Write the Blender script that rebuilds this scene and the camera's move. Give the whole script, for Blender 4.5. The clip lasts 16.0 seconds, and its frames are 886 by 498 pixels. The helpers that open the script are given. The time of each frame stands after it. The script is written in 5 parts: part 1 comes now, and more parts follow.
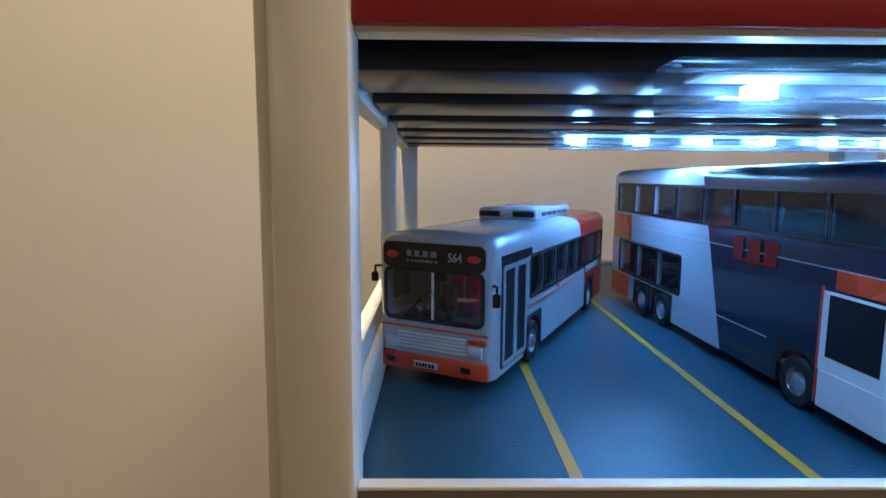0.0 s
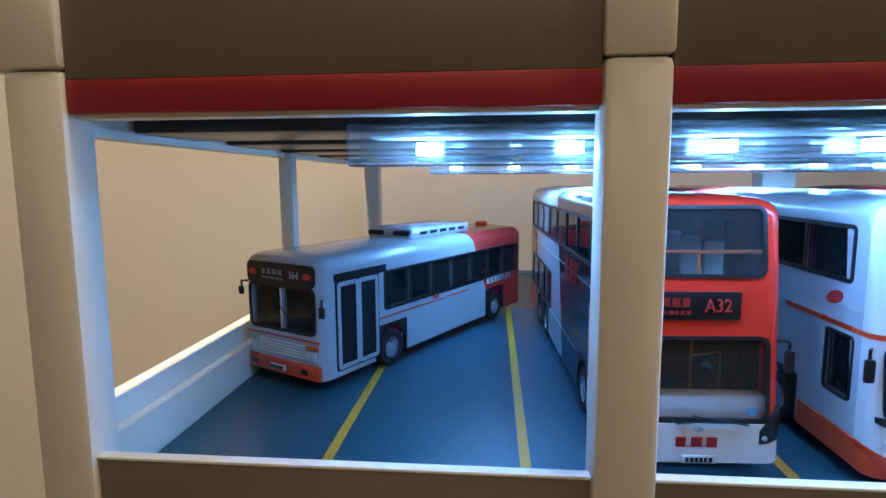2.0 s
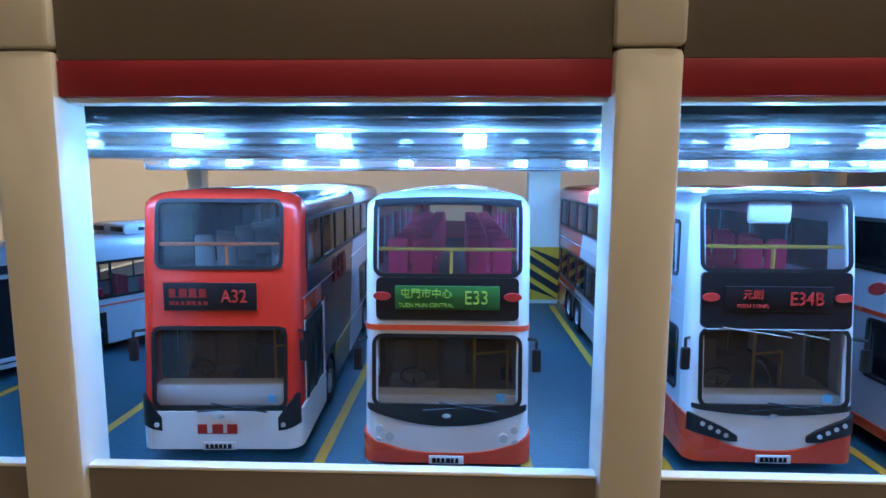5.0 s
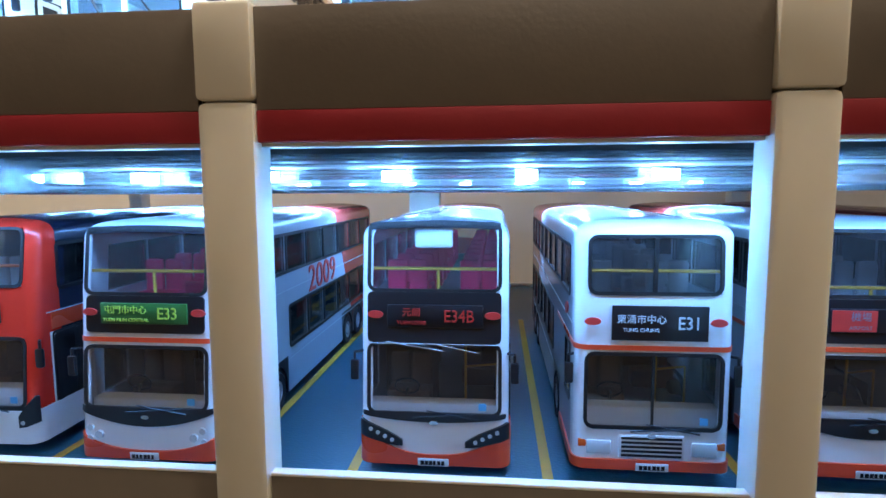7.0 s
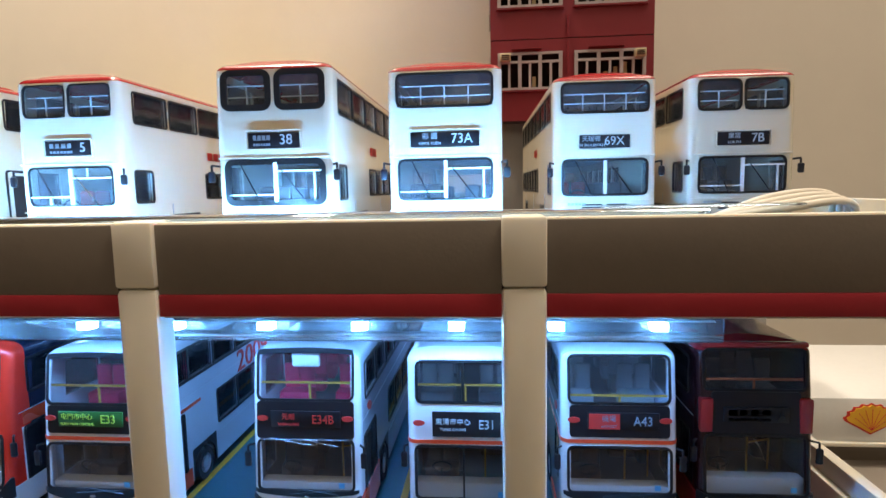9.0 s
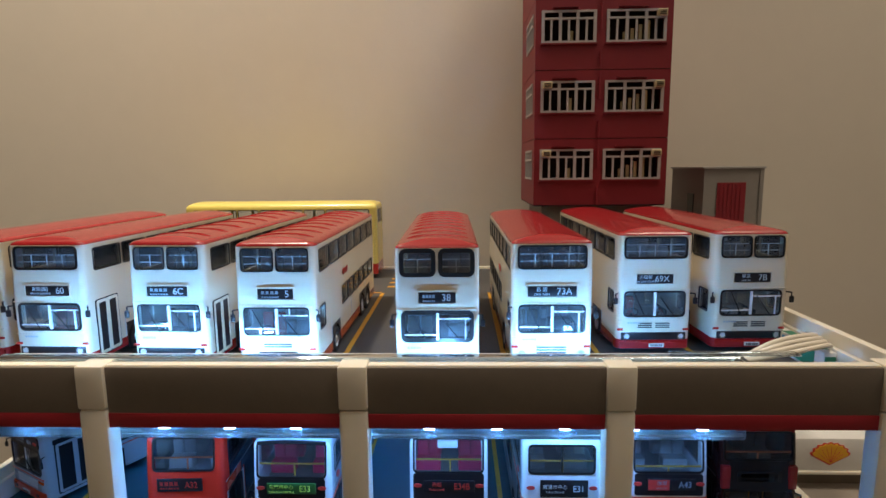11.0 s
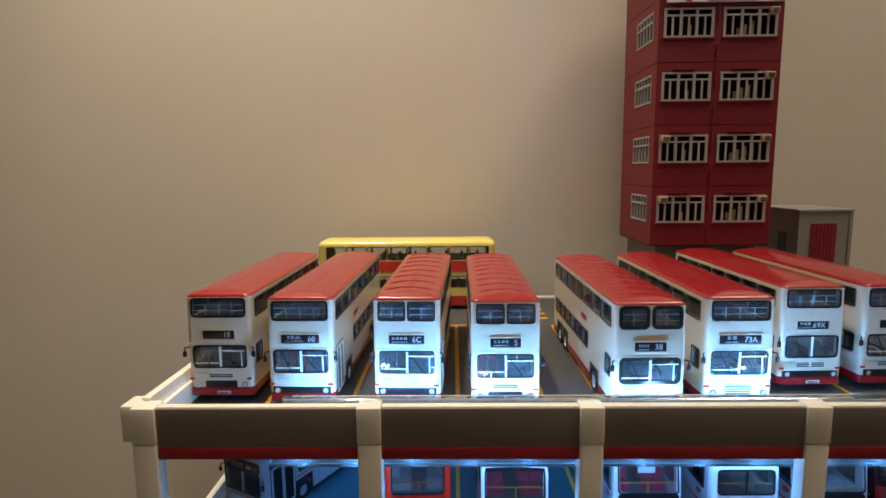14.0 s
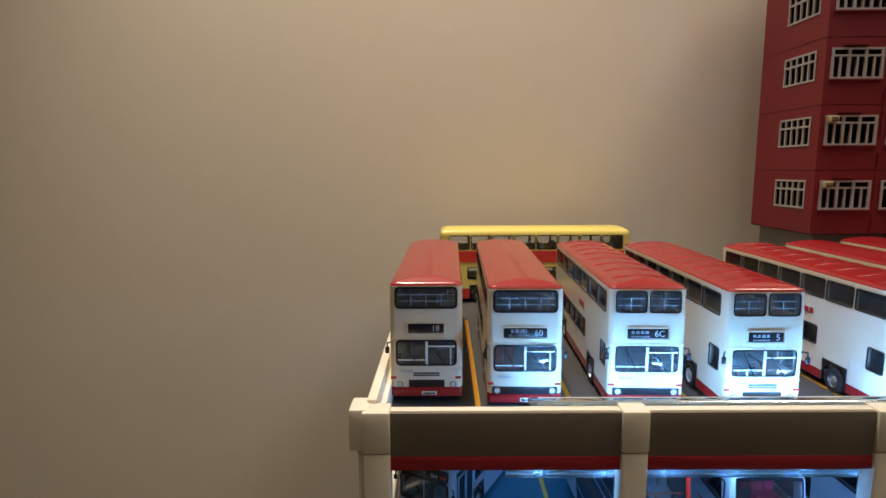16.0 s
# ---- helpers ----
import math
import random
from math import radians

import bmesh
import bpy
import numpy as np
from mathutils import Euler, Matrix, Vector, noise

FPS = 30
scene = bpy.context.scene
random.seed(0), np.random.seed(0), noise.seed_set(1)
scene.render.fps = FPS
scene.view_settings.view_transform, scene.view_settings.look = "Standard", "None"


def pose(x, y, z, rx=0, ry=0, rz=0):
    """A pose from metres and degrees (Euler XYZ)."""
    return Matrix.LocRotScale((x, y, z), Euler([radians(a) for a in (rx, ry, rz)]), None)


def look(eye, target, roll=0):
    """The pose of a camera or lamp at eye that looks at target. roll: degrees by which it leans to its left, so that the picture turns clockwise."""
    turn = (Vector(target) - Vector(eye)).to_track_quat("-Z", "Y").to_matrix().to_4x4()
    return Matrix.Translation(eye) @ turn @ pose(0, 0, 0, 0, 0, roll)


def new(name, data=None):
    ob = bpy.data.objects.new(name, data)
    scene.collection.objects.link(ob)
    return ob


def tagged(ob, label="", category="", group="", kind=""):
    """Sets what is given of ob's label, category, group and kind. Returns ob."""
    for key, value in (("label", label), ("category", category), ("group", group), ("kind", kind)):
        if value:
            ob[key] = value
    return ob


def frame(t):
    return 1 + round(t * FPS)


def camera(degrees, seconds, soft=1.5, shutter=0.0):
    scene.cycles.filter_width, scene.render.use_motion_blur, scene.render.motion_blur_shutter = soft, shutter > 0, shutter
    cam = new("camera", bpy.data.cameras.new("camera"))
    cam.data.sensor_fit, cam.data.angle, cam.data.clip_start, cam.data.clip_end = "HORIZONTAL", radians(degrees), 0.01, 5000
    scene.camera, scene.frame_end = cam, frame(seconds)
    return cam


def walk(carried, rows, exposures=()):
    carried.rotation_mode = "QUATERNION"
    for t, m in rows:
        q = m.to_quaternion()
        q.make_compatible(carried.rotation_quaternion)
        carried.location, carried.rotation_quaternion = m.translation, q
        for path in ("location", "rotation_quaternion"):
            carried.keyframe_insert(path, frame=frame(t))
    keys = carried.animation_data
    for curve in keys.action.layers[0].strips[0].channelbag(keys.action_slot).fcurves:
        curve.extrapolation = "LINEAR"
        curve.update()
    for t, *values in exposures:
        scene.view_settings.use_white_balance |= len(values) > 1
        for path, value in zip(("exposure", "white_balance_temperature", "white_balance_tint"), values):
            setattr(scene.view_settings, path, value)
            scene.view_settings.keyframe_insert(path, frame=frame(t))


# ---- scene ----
cam = camera(76.90, 16.0, 1.5, 0.1)
PATH = [
    (0, (0.00318, -0.07176, 0.05362), (0.0322, 1.9112, -0.2004), 0.4),
    (0.5, (0.01693, -0.07821, 0.05562), (-0.0111, 1.9048, -0.1974), 0.2),
    (1, (0.03408, -0.08547, 0.05555), (-0.0639, 1.8985, -0.1734), -0.4),
    (1.5, (0.04897, -0.08720, 0.06062), (-0.0830, 1.8918, -0.1914), -0.1),
    (2, (0.06516, -0.09014, 0.06124), (-0.1138, 1.8869, -0.1858), -0.3),
    (2.5, (0.07918, -0.09267, 0.06199), (-0.1388, 1.8793, -0.1890), 0.0),
    (3, (0.09671, -0.09145, 0.05987), (-0.1683, 1.8766, -0.1781), 0.4),
    (5.3, (0.16641, -0.08768, 0.05979), (0.1094, 1.8963, -0.1862), 0.2),
    (5.5, (0.17354, -0.08879, 0.06151), (0.1065, 1.8942, -0.1865), 0.3),
    (6, (0.19599, -0.09195, 0.06287), (0.0810, 1.8891, -0.1871), 0.1),
    (6.5, (0.20975, -0.09401, 0.06671), (0.0767, 1.8840, -0.1913), 0.1),
    (7, (0.23339, -0.09613, 0.06407), (0.0374, 1.8829, -0.1449), -0.3),
    (7.5, (0.24739, -0.09953, 0.06745), (0.0464, 1.8795, -0.1426), -0.3),
    (8, (0.26213, -0.10397, 0.07293), (0.0771, 1.8770, -0.1311), -0.3),
    (8.5, (0.27416, -0.11316, 0.08771), (0.0812, 1.8658, -0.1233), -0.7),
    (8.7, (0.27693, -0.12050, 0.09400), (0.0879, 1.8595, -0.1160), -0.9),
    (10.8, (0.23001, -0.18832, 0.16325), (0.1690, 1.7887, -0.1327), -0.7),
    (11, (0.22495, -0.19283, 0.16842), (0.1629, 1.7842, -0.1226), -0.6),
    (11.5, (0.21067, -0.20395, 0.18267), (0.1557, 1.7741, -0.1093), -0.6),
    (12, (0.19496, -0.21661, 0.19112), (0.1440, 1.7624, -0.0959), -0.6),
    (12.5, (0.17483, -0.22533, 0.19784), (0.1268, 1.7537, -0.0842), -0.6),
    (13, (0.16114, -0.22041, 0.19439), (0.1161, 1.7596, -0.0836), -0.6),
    (13.5, (0.14820, -0.22295, 0.19487), (0.1092, 1.7581, -0.0781), -0.6),
    (14, (0.12518, -0.23101, 0.19882), (0.0882, 1.7500, -0.0742), -0.6),
    (14.5, (0.09937, -0.23026, 0.19716), (0.0684, 1.7507, -0.0728), -0.6),
    (15, (0.07825, -0.22175, 0.19409), (0.0482, 1.7593, -0.0809), -0.6),
    (15.5, (0.04626, -0.21564, 0.19625), (0.0213, 1.7644, -0.0857), -0.5),
    (16, (0.01420, -0.20195, 0.18955), (0.0072, 1.7771, -0.0974), -0.3),
]
walk(cam, [(t, look(eye, target, roll)) for t, eye, target, roll in PATH],
     [(0.0, 0.7), (3.0, 0.75), (5.5, 0.75), (8.7, 0.75), (11.0, -0.12), (16.0, -0.22)])

# ---- light ----
U = 1 / 76.0                       # the models are 1:76; plan numbers below are in full-size bus metres


def lamp(name, kind, m, energy, colour, size=0.1, size_y=None):
    data = bpy.data.lights.new(name, kind)
    data.energy, data.color = energy, colour
    if kind == "AREA":
        data.shape = "RECTANGLE"
        data.size, data.size_y = size, size_y or size
    else:
        data.shadow_soft_size = size
    ob = new(name, data)
    ob.matrix_world = m
    return ob


world = bpy.data.worlds.new("room_world")
scene.world = world
world.use_nodes = True
world.node_tree.nodes["Background"].inputs[0].default_value = (1.0, 0.88, 0.74, 1)
world.node_tree.nodes["Background"].inputs[1].default_value = 0.05

WARM = (1.0, 0.855, 0.69)
COOL = (0.14, 0.4, 1.0)
spot = lamp("ceiling_downlight_lamp", "SPOT", look((-0.08, 0.11, 1.05), (-0.05, 0.25, 0.0)), 43.0, WARM, 0.03)
spot.data.spot_size, spot.data.spot_blend = radians(66), 1.0
lamp("ceiling_lamp_glow", "AREA", look((0.35, -0.9, 1.3), (0.2, 0.2, 0.1)), 2.7, WARM, 0.7, 0.7)
lamp("side_ceiling_lamp", "AREA", look((0.7, -0.03, 1.1), (0.5, 0.29, 0.1)), 5.6, WARM, 0.3, 0.3)
lamp("front_led_strip_light", "AREA", pose(14.1 * U, 1.25 * U, 4.78 * U, 0, 0, 0), 0.1, COOL, 21.6 * U, 0.35 * U)
lamp("rear_led_strip_light", "AREA", pose(14.2 * U, 9.0 * U, 4.75 * U, 0, 0, 0), 0.23, COOL, 20.5 * U, 0.35 * U)

# ---- materials ----
MATS = {}


def material(name, colour, rough=0.5, metal=0.0, grain=0.08, scale=40.0, bump=0.0, bump_scale=400.0, coat=0.0, spec=0.5, emit=0.0, stain=0.06, sub=0.0):
    """A surface with variation at two scales, fine relief and its own gloss. Scales are per metre."""
    if name in MATS:
        return MATS[name]
    mat = bpy.data.materials.new(name)
    MATS[name] = mat
    mat.use_nodes = True
    nt = mat.node_tree
    b = nt.nodes["Principled BSDF"]
    b.inputs["Roughness"].default_value, b.inputs["Metallic"].default_value = rough, metal
    b.inputs["Coat Weight"].default_value, b.inputs["Specular IOR Level"].default_value = coat, spec
    b.inputs["Coat Roughness"].default_value = 0.08
    if sub:
        b.inputs["Subsurface Weight"].default_value = sub
        b.inputs["Subsurface Radius"].default_value = (0.012, 0.011, 0.0095)
    co = nt.nodes.new("ShaderNodeTexCoord")
    fine, wide = nt.nodes.new("ShaderNodeTexNoise"), nt.nodes.new("ShaderNodeTexNoise")
    fine.inputs["Scale"].default_value, wide.inputs["Scale"].default_value = scale * 12, scale
    fine.inputs["Detail"].default_value = 5
    mix = nt.nodes.new("ShaderNodeMath")
    mix.operation = "MULTIPLY_ADD"
    mix.inputs[1].default_value = grain
    wid = nt.nodes.new("ShaderNodeMath")
    wid.operation = "MULTIPLY_ADD"
    wid.inputs[1].default_value, wid.inputs[2].default_value = stain, 1 - 0.5 * (grain + stain)
    hsv = nt.nodes.new("ShaderNodeHueSaturation")
    hsv.inputs["Color"].default_value = (*colour, 1)
    for n in (fine, wide):
        nt.links.new(co.outputs["Object"], n.inputs["Vector"])
    nt.links.new(wide.outputs["Fac"], wid.inputs[0])
    nt.links.new(fine.outputs["Fac"], mix.inputs[0])
    nt.links.new(wid.outputs[0], mix.inputs[2])
    nt.links.new(mix.outputs[0], hsv.inputs["Value"])
    nt.links.new(hsv.outputs[0], b.inputs["Base Color"])
    rr = nt.nodes.new("ShaderNodeMath")
    rr.operation = "MULTIPLY_ADD"
    rr.inputs[1].default_value, rr.inputs[2].default_value = 0.18 * rough, rough * 0.91
    nt.links.new(wide.outputs["Fac"], rr.inputs[0])
    nt.links.new(rr.outputs[0], b.inputs["Roughness"])
    if bump:
        bn, bm_ = nt.nodes.new("ShaderNodeTexNoise"), nt.nodes.new("ShaderNodeBump")
        bn.inputs["Scale"].default_value, bm_.inputs["Strength"].default_value = bump_scale, bump
        bm_.inputs["Distance"].default_value = 0.0004
        nt.links.new(co.outputs["Object"], bn.inputs["Vector"])
        nt.links.new(bn.outputs["Fac"], bm_.inputs["Height"])
        nt.links.new(bm_.outputs[0], b.inputs["Normal"])
    if emit:
        b.inputs["Emission Color"].default_value = (*colour, 1)
        b.inputs["Emission Strength"].default_value = emit
    return mat


def glass(name, tint, gloss=1.45, rough=0.02, dust=0.0):
    """Clear plastic: see-through, glossy by Fresnel, with a thin film of dust."""
    mat = bpy.data.materials.new(name)
    MATS[name] = mat
    mat.use_nodes = True
    nt = mat.node_tree
    nt.nodes.remove(nt.nodes["Principled BSDF"])
    out = nt.nodes["Material Output"]
    a, g, m, f = (nt.nodes.new("ShaderNode" + n) for n in ("BsdfTransparent", "BsdfGlossy", "MixShader", "Fresnel"))
    a.inputs[0].default_value, g.inputs["Roughness"].default_value, f.inputs[0].default_value = (*tint, 1), rough, gloss
    nt.links.new(f.outputs[0], m.inputs[0])
    nt.links.new(a.outputs[0], m.inputs[1])
    nt.links.new(g.outputs[0], m.inputs[2])
    nt.links.new(m.outputs[0], out.inputs[0])
    if dust:
        d, e, n, k = (nt.nodes.new("ShaderNode" + q) for q in ("BsdfDiffuse", "MixShader", "TexNoise", "Math"))
        d.inputs[0].default_value, n.inputs["Scale"].default_value = (0.8, 0.85, 0.88, 1), 90
        k.operation = "MULTIPLY"
        k.inputs[1].default_value = 2 * dust
        nt.links.new(n.outputs["Fac"], k.inputs[0])
        nt.links.new(k.outputs[0], e.inputs[0])
        nt.links.new(m.outputs[0], e.inputs[1])
        nt.links.new(d.outputs[0], e.inputs[2])
        nt.links.new(e.outputs[0], out.inputs[0])
    return mat


def livery(name, base, tail, tail_at, slope=0.0, skirt=None, skirt_z=0.7, roof=None, roof_z=4.0, nose=None, nose_at=0.0, tail_top=9.0):
    """Glossy painted body: tail colour behind a slanted edge, skirt and roof colours, all sharp paint edges."""
    mat = material(name, base, 0.26, 0.0, 0.03, 60, 0.0, coat=0.4, stain=0.04)
    nt = mat.node_tree
    hsv = [n for n in nt.nodes if n.type == "HUE_SAT"][0]
    co = [n for n in nt.nodes if n.type == "TEX_COORD"][0]
    sep = nt.nodes.new("ShaderNodeSeparateXYZ")
    nt.links.new(co.outputs["Object"], sep.inputs[0])
    last = None

    def above(socket, v):
        n = nt.nodes.new("ShaderNodeMath")
        n.operation = "GREATER_THAN"
        n.inputs[1].default_value = v * U
        nt.links.new(socket, n.inputs[0])
        return n.outputs[0]

    def lay(fac, colour, turn=False):
        nonlocal last
        m = nt.nodes.new("ShaderNodeMix")
        m.data_type = "RGBA"
        nt.links.new(fac, m.inputs[0])
        m.inputs[6].default_value, m.inputs[7].default_value = (*base, 1), (*colour, 1)
        if turn:
            m.inputs[6].default_value = (*colour, 1)
            m.inputs[7].default_value = (*base, 1)
        if last:
            nt.links.new(last, m.inputs[7 if turn else 6])
        last = m.outputs[2]

    if tail:
        s = nt.nodes.new("ShaderNodeMath")
        s.operation = "MULTIPLY_ADD"
        s.inputs[1].default_value = slope
        lid = nt.nodes.new("ShaderNodeMath")
        lid.operation = "MINIMUM"
        lid.inputs[1].default_value = tail_top * U
        nt.links.new(sep.outputs[2], lid.inputs[0])
        nt.links.new(lid.outputs[0], s.inputs[0])
        nt.links.new(sep.outputs[1], s.inputs[2])
        lay(above(s.outputs[0], tail_at), tail)
    if nose:
        lay(above(sep.outputs[1], nose_at), nose, True)
    if skirt:
        lay(above(sep.outputs[2], skirt_z), skirt, True)
    if roof:
        lay(above(sep.outputs[2], roof_z), roof)
    if last:
        nt.links.new(last, hsv.inputs["Color"])
    return mat


RED, CREAM, ORANGE, SILVER, NAVY = (0.33, 0.014, 0.018), (0.74, 0.66, 0.5), (0.75, 0.07, 0.02), (0.42, 0.45, 0.5), (0.01, 0.016, 0.04)
M_WALL = material("cream_wall_paint", (0.68, 0.62, 0.52), 0.75, grain=0.05, scale=5, bump=0.12, bump_scale=300, stain=0.08)
M_PLASTIC = material("white_plastic", (0.84, 0.8, 0.7), 0.38, grain=0.03, scale=30, bump=0.05, bump_scale=500, stain=0.08, sub=0.85)
M_FASCIA = material("grey_brown_card", (0.185, 0.155, 0.125), 0.5, grain=0.12, scale=25, bump=0.1, bump_scale=900)
M_FASCIA_RED = material("dark_red_card", (0.36, 0.018, 0.032), 0.5, grain=0.1, scale=25, bump=0.08, bump_scale=900)
M_FLOOR = material("blue_grey_deck", (0.016, 0.085, 0.12), 0.34, grain=0.15, scale=20, bump=0.3, bump_scale=1500, stain=0.2)
M_DECK = material("dark_grey_deck", (0.075, 0.075, 0.075), 0.5, grain=0.15, scale=20, bump=0.4, bump_scale=1500, stain=0.2, spec=0.25)
M_YELLOW = material("yellow_line_paint", (0.62, 0.3, 0.015), 0.5, grain=0.15, scale=60, stain=0.2)
M_UNDER = material("black_underside_plastic", (0.012, 0.012, 0.014), 0.3, grain=0.1)
M_BLACK = material("black_plastic", (0.01, 0.01, 0.012), 0.3, grain=0.1)
M_GASKET = material("black_rubber", (0.008, 0.008, 0.008), 0.45)
M_TYRE = material("tyre_rubber", (0.015, 0.015, 0.016), 0.75, bump=0.2)
M_RIM = material("silver_wheel", (0.5, 0.52, 0.55), 0.35, 0.7)
M_CHROME = material("chrome", (0.7, 0.72, 0.75), 0.2, 0.9)
M_WHITE = material("white_print", (0.78, 0.78, 0.76), 0.45)
M_WHITEBAR = material("white_bar_paint", (0.75, 0.77, 0.78), 0.4)
M_NUMBER = material("pale_route_print", (0.5, 0.54, 0.56), 0.45)
M_GREYTXT = material("grey_print", (0.4, 0.45, 0.48), 0.45)
M_DIMTXT = material("dim_grey_print", (0.22, 0.24, 0.27), 0.45)
M_REDTXT = material("red_print", (0.62, 0.04, 0.03), 0.45)
M_LIME = material("lime_print", (0.42, 0.62, 0.08), 0.45)
M_GREEN = material("green_blind", (0.03, 0.14, 0.03), 0.4)
M_ORANGE = material("orange_paint", ORANGE, 0.28, coat=0.3)
M_ORANGELENS = material("orange_lens", (0.8, 0.12, 0.02), 0.2)
M_REDLENS = material("red_lens", (0.5, 0.04, 0.03), 0.2)
M_LENS = material("lamp_lens", (0.75, 0.78, 0.8), 0.12, 0.3)
M_RAIL = material("yellow_handrail", (0.72, 0.4, 0.05), 0.35)
M_ORAIL = material("orange_handrail", (0.7, 0.16, 0.05), 0.35)
M_PINK = material("magenta_seat", (0.9, 0.02, 0.12), 0.6)
M_GREYSEAT = material("grey_seat", (0.34, 0.34, 0.34), 0.6)
M_BROWNSEAT = material("brown_seat", (0.16, 0.1, 0.07), 0.6)
M_INNER = material("grey_interior", (0.22, 0.22, 0.23), 0.6)
M_DARKIN = material("dark_interior", (0.12, 0.1, 0.09), 0.6)
M_PALE = material("pale_grey_dashboard", (0.55, 0.55, 0.54), 0.5)
M_BLUE = material("light_blue_sticker", (0.1, 0.4, 0.65), 0.5)
M_PLATE = material("number_plate", (0.7, 0.7, 0.68), 0.5)
M_TOWER = material("red_tower_wall", (0.19, 0.01, 0.018), 0.5, grain=0.12, scale=15, bump=0.1, bump_scale=700)
M_TOWERIN = material("room_shade_and_joint", (0.03, 0.02, 0.02), 0.7)
M_WINFRAME = material("grey_window_frame", (0.4, 0.39, 0.38), 0.45)
M_CURTAIN = material("cream_curtain", (0.55, 0.46, 0.25), 0.7)
M_AC = material("beige_air_conditioner", (0.5, 0.42, 0.24), 0.5)
M_CONCRETE = material("grey_card_wall", (0.27, 0.25, 0.23), 0.65, grain=0.15, scale=20)
M_DOOR = material("maroon_door", (0.25, 0.02, 0.03), 0.5)
M_TABLE = material("table_top", (0.3, 0.26, 0.22), 0.5)
M_LED = material("led_chip", (0.2, 0.5, 1.0), 0.4, emit=75.0)
M_LED_UP = material("bright_led_chip", (0.16, 0.46, 1.0), 0.4, emit=1050.0)
M_PCB = material("green_circuit_board", (0.03, 0.22, 0.12), 0.4)
M_CABLE = material("white_cable", (0.75, 0.7, 0.6), 0.4)
M_SIGNYELLOW = material("yellow_emblem", (0.8, 0.45, 0.03), 0.5)
M_HAZ = material("hazard_black", (0.02, 0.02, 0.02), 0.5)
M_SILVER = material("silver_paint", (0.6, 0.63, 0.67), 0.25, 0.2, coat=0.4)
M_CREAM = material("cream_trim", CREAM, 0.3, coat=0.3)
G_CLEAR = glass("clear_window", (0.93, 0.95, 0.96), 1.4, 0.03, 0.008)
G_OLD = glass("dusty_windscreen", (0.86, 0.93, 0.95), 1.45, 0.04, 0.028)
G_DIM = glass("tinted_window", (0.84, 0.86, 0.87), 1.4, 0.03, 0.006)
G_TUBE = glass("clear_tube", (0.9, 0.95, 0.98), 1.5, 0.05)
nt = G_TUBE.node_tree
haze, soft_mix = nt.nodes.new("ShaderNodeBsdfTranslucent"), nt.nodes.new("ShaderNodeMixShader")
haze.inputs[0].default_value, soft_mix.inputs[0].default_value = (0.75, 0.85, 0.9, 1), 0.035
clear = nt.nodes["Material Output"].inputs[0].links[0].from_socket
nt.links.new(clear, soft_mix.inputs[1])
nt.links.new(haze.outputs[0], soft_mix.inputs[2])
nt.links.new(soft_mix.outputs[0], nt.nodes["Material Output"].inputs[0])

# ---- mesh tools ----


def box(bm, x0, x1, y0, y1, z0, z1, r=0.0):
    """A box with bevelled edges, in plan metres."""
    res = bmesh.ops.create_cube(bm, size=1)
    vs = res["verts"]
    for v in vs:
        v.co = Vector(((x0 + x1) / 2 + v.co.x * (x1 - x0), (y0 + y1) / 2 + v.co.y * (y1 - y0), (z0 + z1) / 2 + v.co.z * (z1 - z0)))
    if r:
        es = {e for v in vs for e in v.link_edges}
        bmesh.ops.bevel(bm, geom=list(es), offset=r, segments=2, affect="EDGES", profile=0.5)


def rod(bm, a, b, r, n=10):
    a, b = Vector(a), Vector(b)
    res = bmesh.ops.create_cone(bm, cap_ends=True, segments=n, radius1=r, radius2=r, depth=(b - a).length)
    m = Matrix.Translation((a + b) / 2) @ (b - a).to_track_quat("Z", "Y").to_matrix().to_4x4()
    bmesh.ops.transform(bm, matrix=m, verts=res["verts"])


def finish(name, bm, mats, smooth=True):
    bmesh.ops.scale(bm, vec=(U, U, U), verts=bm.verts)
    me = bpy.data.meshes.new(name)
    bm.to_mesh(me)
    bm.free()
    for m in mats if isinstance(mats, (list, tuple)) else [mats]:
        me.materials.append(m)
    if smooth:
        me.polygons.foreach_set("use_smooth", [True] * len(me.polygons))
        me.set_sharp_from_angle(angle=radians(38))
    return me


def part(name, bm, mats, parent=None, label=""):
    me = bm if isinstance(bm, bpy.types.Mesh) else finish(name, bm, mats)
    ob = new(name, me)
    ob.parent = parent
    return tagged(ob, label)


def at(ob, x=0, y=0, z=0, rx=0, ry=0, rz=0):
    ob.matrix_basis = pose(x * U, y * U, z * U, rx, ry, rz)
    return ob


def solid(name, dims, mat, parent=None, label="", r=0.0):
    bm = bmesh.new()
    box(bm, *dims, r)
    return part(name, bm, mat, parent, label)


def thing(name, label, category, group="", x=0, y=0, z=0, rz=0):
    ob = new(name)
    ob.empty_display_size = 0.01
    at(ob, x, y, z, 0, 0, rz)
    return tagged(ob, label, category, group)


CACHE = {}


def cached(key, make):
    if key not in CACHE:
        CACHE[key] = make()
    return CACHE[key]


def round_rect(w, h, r, n=4):
    pts = []
    for cx, cz, a0 in ((w / 2 - r, h / 2 - r, 0), (-w / 2 + r, h / 2 - r, 90), (-w / 2 + r, -h / 2 + r, 180), (w / 2 - r, -h / 2 + r, 270)):
        for i in range(n + 1):
            a = radians(a0 + 90 * i / n)
            pts.append((cx + r * math.cos(a), cz + r * math.sin(a)))
    return pts


